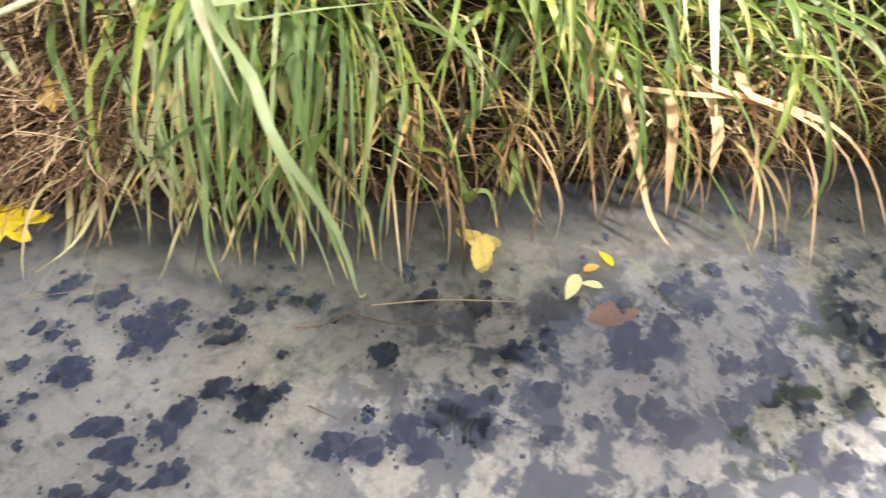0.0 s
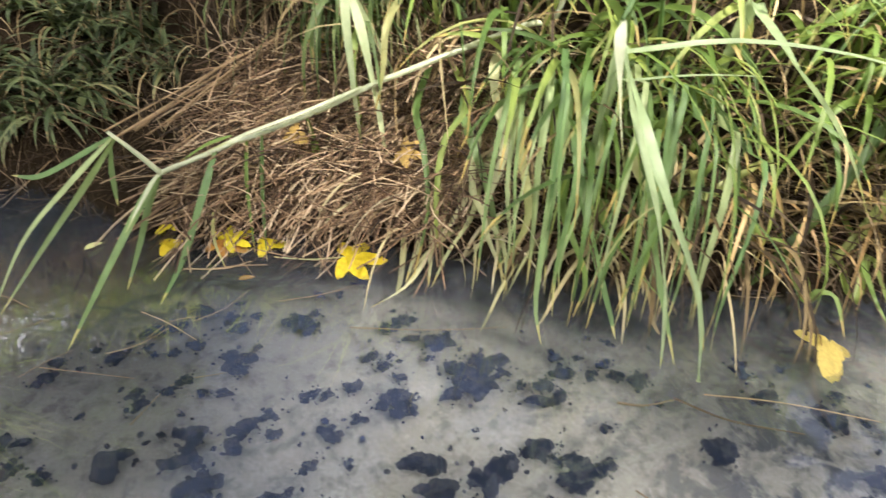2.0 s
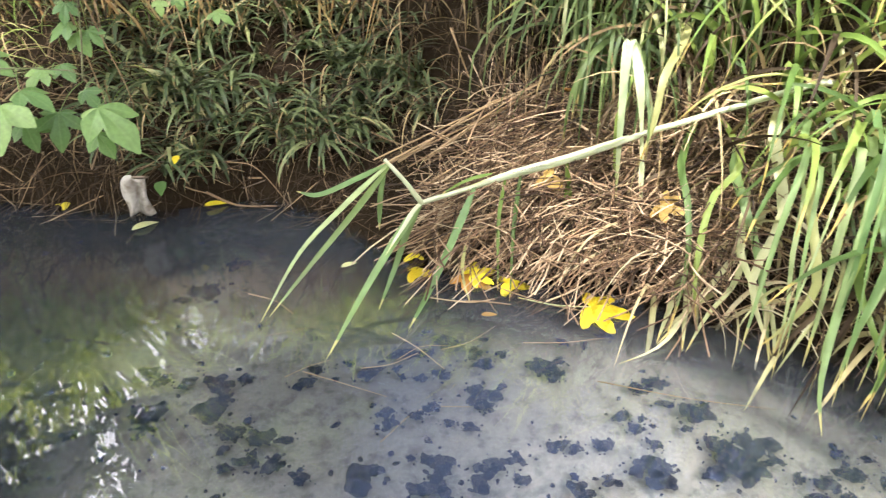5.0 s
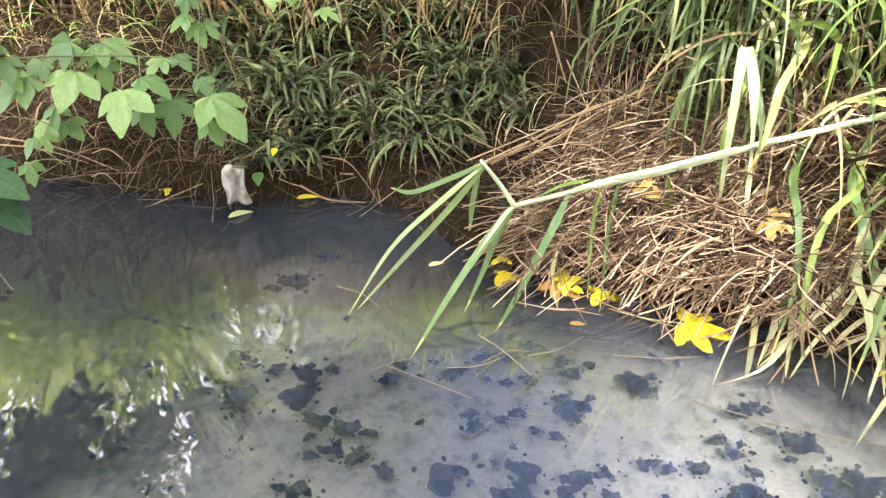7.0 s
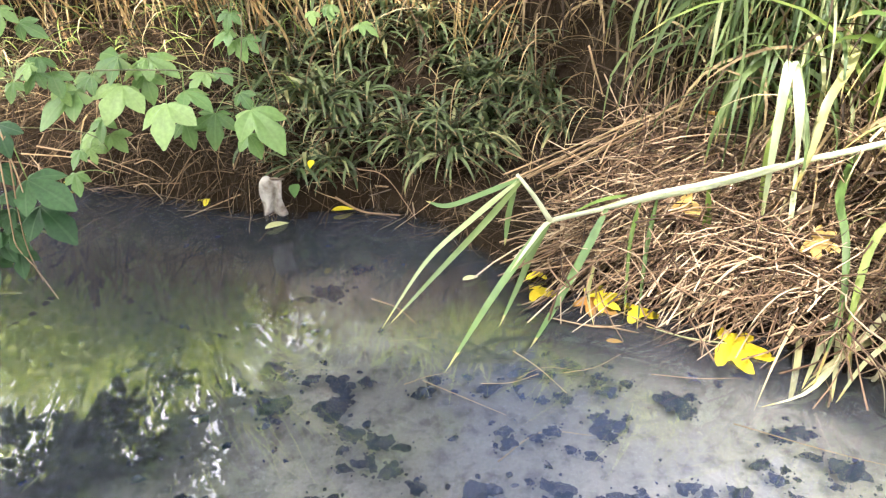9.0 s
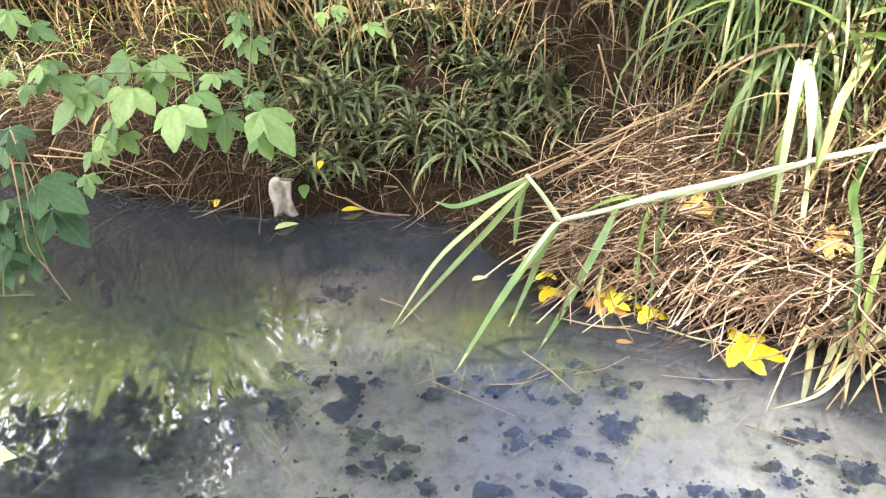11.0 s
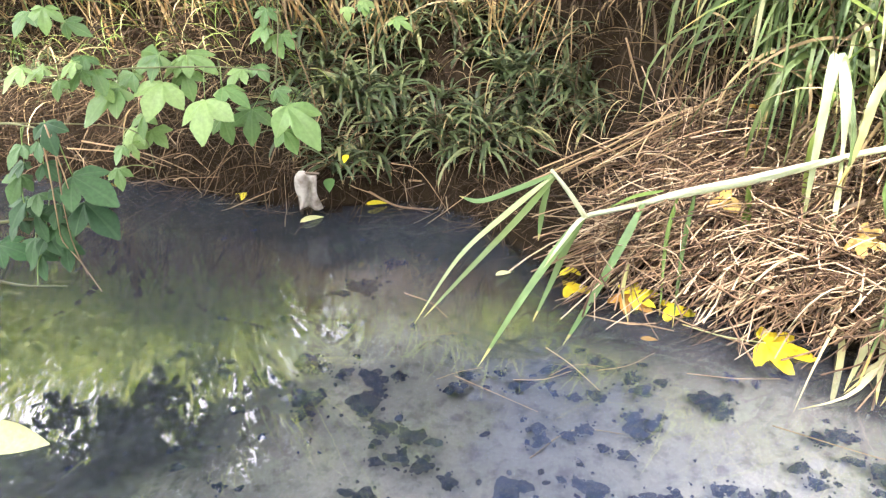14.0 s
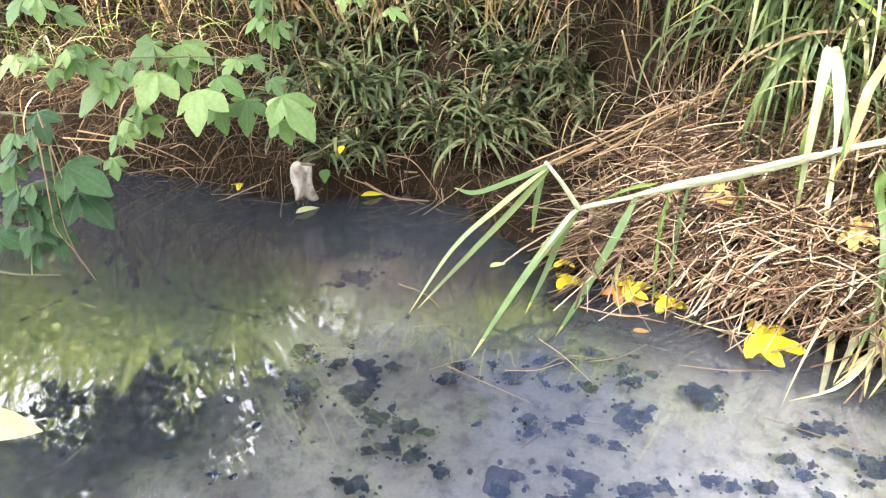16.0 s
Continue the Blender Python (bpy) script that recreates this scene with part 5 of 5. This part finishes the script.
part("stalk", *tube([(-0.72, 0.40, 0.0), (-0.70, 0.44, 0.25), tuple(wl + Vector((-0.085, 0.01, -0.01)))], 0.003, 10, 5)[:2], mat_leaf, lone)
ob = new("leaf", leaf_data("oval", mat_leaf_pale, 7))
ob.parent, ob.matrix_parent_inverse = lone, lone.matrix_basis.inverted()
ob.matrix_basis = leaf_pose(wl + Vector((-0.085, 0.01, -0.01)), (1, -0.1, -0.15), (0, -0.5, 0.9), 0.115)

# Dry vines hanging in front of the upper bank.
for n, (x, y, z, dx, fall) in enumerate([(-0.42, 2.1, 1.0, 0.06, 0.62), (-0.47, 2.12, 1.0, 0.03, 0.7), (-0.20, 2.3, 1.0, 0.02, 0.5)]):
    v, f, uv = tube([(x, y, z), (x + dx * 0.3, y + 0.02, z - fall * 0.4), (x + dx, y, z - fall * 0.75), (x + dx * 0.8, y + 0.01, z - fall)], 0.0028, 14, 5, 0.5)
    ob = mesh_object("hanging_vine", v, f, mat_cane, uvs=uv)
    tagged(ob, "thin dry tan vine stem hanging over the stream", "vine", "hanging vines")

for places in ([(-0.72, 1.20, 0.82), (-0.716, 1.19, 0.734), (-0.713, 1.18, 0.692)], [(-0.735, 1.20, 0.80), (-0.737, 1.18, 0.729), (-0.759, 1.18, 0.628), (-0.768, 1.18, 0.574), (-0.751, 1.18, 0.523), (-0.732, 1.18, 0.439)],
               [(-0.715, 1.20, 0.80), (-0.717, 1.18, 0.74), (-0.734, 1.18, 0.666), (-0.749, 1.18, 0.573), (-0.747, 1.18, 0.486)]):
    v, f, uv = tube(places, 0.0017, 16, 5, 0.6)
    tagged(mesh_object("hanging_vine", v, f, mat_cane, uvs=uv), "pale bare stem hanging out of the waterside shrub", "vine", "hanging vines")

# ---- rag on a stub ----
u, w = np.meshgrid(np.linspace(0, 1, 15), np.linspace(0, 1, 21))
s = (w - 0.28) * 0.21
cx = -0.455 + (u - 0.5) * (0.072 + 0.012 * w) + 0.006 * np.sin(9 * w + 5 * u)
over = np.clip(s / 0.02, -1, 1)
cz = 0.215 - np.where(np.abs(s) < 0.02, 0.008 * over ** 2, 0.008 + np.abs(s) - 0.02) - 0.018 * np.abs(u - 0.5) * 2 + 0.006 * np.sin(7 * u)
cy = 2.20 - 0.016 * over + 0.010 * np.sin(11 * u + 2 * w) * np.clip(np.abs(s) / 0.05, 0, 1) - 0.02 * np.clip(s, 0, 1)
cells = np.arange(20)[:, None] * 15 + np.arange(14)[None]
rag = mesh_object("rag", np.stack([cx, cy, cz], -1).reshape(-1, 3), np.stack([cells, cells + 1, cells + 16, cells + 15], -1).reshape(-1, 4), mat_cloth)
thick = rag.modifiers.new("thick", "SOLIDIFY")
thick.thickness = 0.003
tagged(rag, "dirty whitish rag draped over a stub above the water", "rag")
v, f, uv = tube([(-0.52, 2.32, -0.08), (-0.50, 2.24, 0.10), (-0.47, 2.20, 0.20), (-0.40, 2.19, 0.205)], 0.006, 12, 6, 0.8)
tagged(mesh_object("stub", v, f, mat_bark), "dead twig stub standing at the water's edge", "twig")

# Loose twigs and straws on the water.
for places, r in (([(0.53, 1.46, 0.004), (0.60, 1.43, 0.012), (0.68, 1.40, 0.006)], 0.003), ([(0.45, 1.50, 0.006), (0.56, 1.44, 0.01), (0.64, 1.44, 0.006)], 0.0022),
                  ([(0.66, 1.50, 0.006), (0.80, 1.36, 0.008), (0.93, 1.28, 0.008)], 0.0022), ([(-0.10, 1.68, 0.004), (-0.02, 1.60, 0.02), (0.03, 1.54, 0.004)], 0.0022),
                  ([(1.44, 0.42, -0.03), (1.52, 0.30, -0.04), (1.66, 0.18, -0.05)], 0.004), ([(1.30, 0.48, -0.03), (1.36, 0.44, -0.035), (1.45, 0.42, -0.05)], 0.004),
                  ([(1.5, 0.38, 0.003), (1.66, 0.26, 0.004), (1.83, 0.10, 0.003)], 0.002), ([(1.18, 0.28, -0.06), (1.22, 0.18, -0.07), (1.25, 0.05, -0.08)], 0.0025),
                  ([(0.2, 1.03, -0.06), (0.32, 1.10, -0.05), (0.45, 1.08, -0.06)], 0.002), ([(0.8, 1.05, -0.02), (1.0, 0.93, -0.02), (1.2, 0.84, -0.03)], 0.002)):
    v, f, uv = tube(places, r, 12, 5, 0.6)
    tagged(mesh_object("twig", v, f, mat_cane, uvs=uv), "thin dead twig lying in the shallow stream", "twig", "twigs in the stream")


for n in range(8):  # straws afloat off the straw heap
    x, y = rng.uniform(-0.1, 0.75), rng.uniform(1.22, 1.50)
    y = min(y, float(np.interp(x, FAR_SHORE[:, 0], FAR_SHORE[:, 1])) - 0.12)
    a, length = rng.uniform(-1.1, 0.3), rng.uniform(0.05, 0.26)
    v, f, uv = tube([(x, y, 0.003), (x + math.cos(a) * length * 0.5, y + math.sin(a) * length * 0.5 + rng.uniform(-0.02, 0.02), rng.uniform(0.002, 0.012)), (x + math.cos(a) * length, y + math.sin(a) * length, 0.003)], rng.uniform(0.0007, 0.0013), 9, 5, 0.6)
    tagged(mesh_object("straw", v, f, mat_cane, uvs=uv), "thin pale straw afloat on the stream", "straw", "straws afloat")

# ---- algae on the stream bed ----
def algae(seed):
    """A low mat of dark algae with scalloped edges: one or two broad lobes, smaller ones grown on to them and a few strays; about one unit in radius."""
    r_ = np.random.default_rng(seed)
    verts, faces = [], []
    lobes = [(0.0, 0.0, 0.62)] + [(math.cos(w) * q, math.sin(w) * q * 0.8, r_.uniform(0.22, 0.42)) for w, q in zip(r_.uniform(0, 6.3, 4), r_.uniform(0.45, 0.7, 4))]
    lobes += [(math.cos(w) * q, math.sin(w) * q * 0.8, r_.uniform(0.04, 0.14)) for w, q in zip(r_.uniform(0, 6.3, 6), r_.uniform(0.8, 1.5, 6))]
    for cx_, cy_, size in lobes:
        n = 40 if size > 0.2 else 14
        a = np.arange(n) * 2 * np.pi / n
        rim = 1 + sum(r_.uniform(-0.24, 0.24) * np.sin(j * a + r_.uniform(0, 6.3)) / j ** 0.5 for j in (2, 3, 4, 6, 9, 13, 18))
        rim = np.clip(rim, 0.35, 1.5) * size
        turn, squash = r_.uniform(0, 3.1), r_.uniform(0.55, 0.95)
        ux, uy = np.cos(a) * rim, np.sin(a) * rim * squash
        px, py = cx_ + ux * math.cos(turn) - uy * math.sin(turn), cy_ + ux * math.sin(turn) + uy * math.cos(turn)
        o, top = len(verts), 0.10 + 0.08 * r_.random()
        verts.append((cx_, cy_, top))
        for f_, h_ in ((0.7, top), (0.92, top * 0.6), (1.0, -0.25)):
            verts += [(cx_ + (px[i] - cx_) * f_, cy_ + (py[i] - cy_) * f_, h_) for i in range(n)]
        faces += [[o, o + 1 + i, o + 1 + (i + 1) % n] for i in range(n)]
        for q in range(2):
            e = o + 1 + q * n
            faces += [[e + i, e + n + i, e + n + (i + 1) % n, e + (i + 1) % n] for i in range(n)]
    return np.array(verts), faces


ALGAE_SHAPES = []
for k in range(18):
    ob = mesh_object("algae_patch", *algae(40 + k), mat_algae)
    ALGAE_SHAPES.append(ob.data)
    bpy.data.objects.remove(ob)
wide = rng.uniform((-2.2, -1.6), (3.4, 2.2), (1500, 2))
wide = [(x, y) for x, y in wide if float(offset(FAR_SHORE, x, y)) < -0.18 and float(offset(NEAR_SHORE, x, y)) > 0.1]
SMALL = [(x, y, (0.006 + 0.016 * rng.random() ** 2) * (1 + 1.2 * min(1, max(0, x - 0.6)))) for x, y in wide[:420]]
for n, (x, y, r) in enumerate([*ALGAE_REACH_FIRST, *ALGAE_REACH_SECOND, *ALGAE_REACH_THIRD, *ALGAE_REACH_FOURTH, *ALGAE_REACH_FIFTH, *ALGAE_REACH_SIXTH]):
    r = min(r, 0.055 + 0.35 * max(0, r - 0.055))
    ob = new("algae_patch", ALGAE_SHAPES[n % 18])
    ob.matrix_basis = pose(x, y, max(-0.035, float(land(x, y)) + 0.002), 0, 0, rng.uniform(-35, 35) + (180 if n % 2 else 0)) @ Matrix.Diagonal((r * 1.25, r * 1.0, min(r, 0.05) * 0.4, 1))
    tagged(ob, "dark blue-black ragged algae patch in the shallow stream" if r > 0.025 else "small dark algae clump in the stream", "algae", "algae on the stream bed")
verts, faces = [], []
for n, (x, y, r) in enumerate(SMALL):  # crumbs of algae strewn between the patches
    v, f = algae(80 + n % 9)
    m = np.array(pose(x, y, max(-0.045, float(land(x, y)) + 0.002), 0, 0, rng.uniform(0, 360)) @ Matrix.Diagonal((r, r * 0.8, r * 0.4, 1)))
    faces += [[i + len(verts) for i in q] for q in f]
    verts += (v @ m[:3, :3].T + m[:3, 3]).tolist()
tagged(mesh_object("algae_crumbs", verts, faces, mat_algae), "small crumbs of dark algae strewn over the stream bed", "algae", kind="stuff")


# ---- trees ----
def tree(label, trunk, limbs, crowns, leaves, size, seed, leaf_mat=mat_crown, per_clump=45, spread=0.13):
    """A tree from its trunk's places, limbs (radius, places) and crown clumps (centre, radii)."""
    r_ = np.random.default_rng(seed)
    x, y, z = trunk[1]
    ob = base_at("tree", x, y, z, label, "tree")
    stem = part("trunk", *tube(trunk[1:], trunk[0], 16, 9, 0.45)[:2], mat_bark, ob)
    for radius, *places in limbs:
        part("limb", *tube(places, radius, 14, 7, 0.25)[:2], mat_bark, stem)
    total = sum(c[3] for c in crowns)
    for (cx_, cy_, cz_), radii, tilt, share in crowns:
        n = int(leaves * share / total)
        clumps = r_.normal(0, 0.5, (max(4, n // per_clump), 3))
        p = clumps[r_.integers(0, len(clumps), n)] + r_.normal(0, spread, (n, 3))
        p = p * np.array(radii) + (cx_, cy_, cz_)
        p[:, 2] += tilt * (p[:, 0] - cx_)
        a = r_.uniform(0, 6.28, n)
        line = arcs(p, a, r_.uniform(-0.9, 0.3, n), r_.uniform(0.6, 1.3, n) * size, r_.uniform(0.2, 1.0, n), 3)
        v, f, uv = ribbons(line, r_.uniform(0.5, 0.8, n) * size, r_.uniform(-0.7, 0.7, n), keel=0.1)
        part("crown", v, f, leaf_mat, ob, uv)["kind"] = "stuff"
    return ob


# Unseen trees added on the near side; crown clumps placed to shade the stream.
tree("unseen tall tree added to shade the stream from the near bank", (0.22, (-0.6, -4.4, 0.5), (-0.4, -4.2, 3.0), (0.4, -3.6, 6.2), (1.6, -2.9, 9.2)),
     [(0.09, (0.6, -3.5, 6.8), (1.6, -4.0, 8.2), (2.6, -4.5, 8.9)), (0.08, (0.3, -3.7, 5.9), (0.6, -2.8, 7.8), (1.4, -2.1, 9.0)), (0.07, (1.0, -3.3, 7.8), (2.2, -2.8, 8.8), (3.2, -2.3, 9.1)),
      (0.07, (0.2, -3.8, 5.4), (-0.2, -3.3, 7.4), (0.2, -3.0, 8.9))],
     [((1.76, -2.73, 9.0), (1.3, 1.25, 0.45), 0, 6), ((2.6, -4.65, 9.0), (1.0, 0.78, 0.45), 0, 5), ((0.2, -3.0, 8.9), (1.0, 1.0, 0.45), 0, 4), ((2.7, -3.6, 9.0), (1.0, 0.65, 0.35), 0, 2.4), ((4.0, -3.85, 9.0), (0.7, 0.45, 0.3), 0, 0.3),
      ((3.25, -2.15, 9.1), (0.65, 0.6, 0.3), 0, 4.6), ((4.1, -4.42, 9.0), (0.45, 0.36, 0.25), 0, 1.1), ((4.15, -1.7, 9.1), (0.95, 0.65, 0.3), 0, 4)], 13000, 0.19, 11)
tree("unseen tall tree added to shade the downstream water", (0.2, (3.0, -6.6, 0.5), (3.2, -6.4, 3.0), (3.6, -5.8, 6.2), (4.5, -4.9, 9.0)),
     [(0.08, (3.7, -5.7, 6.6), (4.8, -5.6, 8.2), (5.5, -5.5, 9.0)), (0.07, (3.5, -5.9, 6.0), (3.2, -5.8, 7.8), (3.2, -5.7, 8.8))],
     [((4.5, -4.95, 9.1), (0.75, 0.5, 0.45), 0, 2.0), ((5.5, -5.55, 9.1), (0.8, 0.5, 0.45), 0, 2.4), ((3.2, -5.7, 8.9), (1.2, 0.8, 0.5), 0, 3.5)], 4200, 0.19, 13)
tree("spreading dark tree arching over the upstream bank", (0.2, (-3.4, 8.6, 2.3), (-3.3, 8.4, 4.0), (-3.0, 7.8, 5.6), (-2.6, 7.0, 7.2)),
     [(0.08, (-3.2, 8.1, 4.6), (-2.4, 7.2, 5.4), (-1.6, 6.2, 6.0)), (0.07, (-3.0, 7.7, 5.8), (-2.6, 6.6, 6.4), (-2.4, 5.6, 6.8)), (0.07, (-3.2, 8.0, 5.0), (-4.0, 6.8, 5.4), (-4.8, 5.6, 5.4))],
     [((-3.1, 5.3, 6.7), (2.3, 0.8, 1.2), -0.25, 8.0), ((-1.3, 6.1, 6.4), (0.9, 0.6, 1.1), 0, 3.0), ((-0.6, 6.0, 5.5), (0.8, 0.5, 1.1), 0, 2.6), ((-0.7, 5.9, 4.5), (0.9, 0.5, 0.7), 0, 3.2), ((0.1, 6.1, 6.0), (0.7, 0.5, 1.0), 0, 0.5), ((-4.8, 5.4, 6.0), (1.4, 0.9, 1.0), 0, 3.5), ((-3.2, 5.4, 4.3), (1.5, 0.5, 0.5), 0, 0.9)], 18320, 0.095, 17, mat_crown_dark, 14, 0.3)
# Added out of view, to keep bright sky off the downstream water.
tree("unseen dark tree added downstream to block the sky's reflection", (0.18, (7.2, 5.2, 1.8), (7.0, 5.0, 3.4), (6.4, 4.2, 5.0), (5.6, 3.2, 6.2)),
     [(0.07, (6.6, 4.4, 4.6), (5.4, 3.8, 5.4), (4.2, 3.2, 5.8)), (0.06, (6.2, 3.9, 5.3), (6.4, 2.6, 5.6), (6.6, 1.6, 5.8)), (0.05, (6.0, 3.7, 5.6), (5.2, 2.6, 5.6), (4.6, 1.8, 5.5))],
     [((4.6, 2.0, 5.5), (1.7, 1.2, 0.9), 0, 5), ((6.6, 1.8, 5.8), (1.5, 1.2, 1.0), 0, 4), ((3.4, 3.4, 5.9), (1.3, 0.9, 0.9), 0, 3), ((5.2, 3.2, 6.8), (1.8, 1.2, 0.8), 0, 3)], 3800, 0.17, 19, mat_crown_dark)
tree("dark-leaved tree leaning over the upstream water", (0.12, (-4.2, 4.0, 1.2), (-3.9, 3.7, 1.9), (-3.2, 3.2, 2.3), (-2.2, 2.8, 2.4)),
     [(0.04, (-3.0, 3.1, 2.3), (-2.4, 2.8, 2.0), (-1.8, 2.6, 1.9)), (0.04, (-2.6, 3.0, 2.4), (-1.8, 2.6, 2.7), (-0.9, 2.7, 2.8))],
     [((-2.1, 2.75, 1.95), (0.7, 0.45, 0.35), 0, 4), ((-1.2, 2.6, 2.6), (0.8, 0.5, 0.4), 0, 4)], 2400, 0.10, 12)
tree("slender leafy tree behind the upstream bank", (0.10, (-1.2, 5.6, 2.0), (-1.3, 5.5, 3.0), (-1.5, 5.3, 4.0), (-1.6, 5.2, 5.2)),
     [(0.04, (-1.35, 5.45, 3.3), (-0.8, 5.2, 3.9), (-0.2, 5.0, 4.2)), (0.04, (-1.4, 5.4, 3.6), (-2.2, 5.1, 4.3), (-2.8, 4.9, 4.5))],
     [((-1.6, 5.2, 4.7), (1.5, 0.8, 0.8), 0, 4), ((-0.2, 5.2, 4.4), (0.8, 0.6, 0.5), 0, 1.2)], 520, 0.11, 21)
tree("yellow-green bush on top of the upstream bank, coloured bright for sun", (0.05, (-2.2, 4.1, float(land(-2.2, 4.1)) - 0.05), (-2.2, 4.0, 1.3), (-2.2, 3.9, 1.7)),
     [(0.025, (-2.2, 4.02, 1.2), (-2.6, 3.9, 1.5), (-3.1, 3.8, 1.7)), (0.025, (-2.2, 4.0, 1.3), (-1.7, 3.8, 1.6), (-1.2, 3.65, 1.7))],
     [((-2.75, 3.75, 1.6), (0.9, 0.22, 0.4), 0, 3), ((-1.65, 3.65, 1.65), (0.75, 0.22, 0.4), 0, 2)], 1500, 0.075, 23, mat_sun_bright_leaf, 12, 0.25)
# One more unseen tree, added to dim the light from the open sky.
tree("unseen tree added behind the near bank to cut sky light", (0.2, (-2.6, -4.5, 0.5), (-2.5, -4.2, 2.2), (-2.3, -3.8, 4.2), (-2.1, -3.2, 6.0)),
     [(0.08, (-2.4, -4.0, 3.4), (-3.0, -3.2, 4.4), (-3.6, -2.2, 5.0)), (0.08, (-2.3, -3.8, 4.0), (-1.6, -3.6, 5.0), (-1.0, -3.2, 5.6))],
     [((-2.2, -3.2, 5.2), (2.0, 1.6, 1.0), 0, 5), ((-3.6, -1.6, 4.6), (1.4, 1.2, 0.8), 0, 3), ((-1.0, -4.8, 4.4), (1.5, 1.2, 1.0), 0, 3)], 5200, 0.26, 31)


# Unseen shrubs added on the near bank and at both ends, against low sky light.
for n, (x, y, height, wide_) in enumerate([(-5.2, -3.4, 6.2, 1.7), (-2.4, -4.4, 6.4, 1.8), (0.4, -5.2, 6.2, 1.8), (3.2, -5.6, 5.8, 1.8), (6.2, -5.0, 6.0, 1.8), (-7.4, -0.4, 6.0, 2.0), (-7.6, 3.0, 6.5, 2.0), (8.4, -2.2, 6.0, 2.0)]):
    z = max(0.0, float(land(x, y)))
    tree("unseen leafy shrub added to block low sky light", (0.06, (x, y, z - 0.05), (x + 0.1, y, z + 0.8), (x - 0.1, y + 0.1, height * 0.6)),
         [(0.03, (x + 0.05, y, z + 0.5), (x + 0.6, y + 0.2, height * 0.5), (x + 0.9, y, height * 0.75)), (0.03, (x, y, z + 0.4), (x - 0.6, y - 0.2, height * 0.45), (x - 0.9, y, height * 0.7))],
         [((x, y, height * 0.55), (wide_, 0.9, height * 0.42), 0, 1)], 2000, 0.3, 60 + n)

# Dead twigs tangled at the foot of the upstream bank, some dipping into the water.
for n in range(34):
    x = rng.uniform(-1.7, 0.15)
    y0 = float(np.interp(x, FAR_SHORE[:, 0], FAR_SHORE[:, 1])) + rng.uniform(-0.10, 0.18)
    a, length, z0 = rng.uniform(-0.5, 0.5) + (math.pi if n % 2 else 0), rng.uniform(0.12, 0.5), rng.uniform(0.03, 0.20)
    ends = [(x - math.cos(a) * length / 2, y0 - math.sin(a) * length * 0.4, z0 + rng.uniform(-0.02, 0.10)), (x, y0 + rng.uniform(-0.05, 0.05), z0), (x + math.cos(a) * length / 2, y0 + math.sin(a) * length * 0.4 - rng.uniform(0, 0.1), rng.uniform(-0.03, z0))]
    v, f, uv = tube(ends, rng.uniform(0.0015, 0.004), 12, 5, 0.5)
    tagged(mesh_object("dead_twig", v, f, mat_cane if n % 3 else mat_bark, uvs=uv), "crooked dead twig tangled at the bank's foot", "twig", "twigs at the bank's foot")


# Low grass on the near bank.
def near_grass(count, box, far_, length, width, mat, label):
    p = np.zeros((0, 2))
    while len(p) < count:
        q = rng.uniform((box[0], box[2]), (box[1], box[3]), (count * 2, 2))
        d = -offset(NEAR_SHORE, q[:, 0], q[:, 1])
        p = np.concatenate([p, q[(d > far_[0]) & (d < far_[1])]])
    p = np.column_stack([p[:count], land(p[:count, 0], p[:count, 1]) - 0.01])
    line = arcs(p, U(0, 6.28, count), U(0.7, 1.5, count), U(*length, count), U(0.6, 2.4, count), 5, U(-0.4, 0.4, count))
    return field("grass", line, U(*width, count), mat, label, "grass", U(-0.8, 0.8, count))


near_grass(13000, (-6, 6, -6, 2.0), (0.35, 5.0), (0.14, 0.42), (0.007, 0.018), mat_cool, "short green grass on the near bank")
near_grass(4000, (-6, 6, -6, 2.0), (0.25, 4.0), (0.10, 0.30), (0.004, 0.010), mat_dry, "dry grass among the green on the near bank")
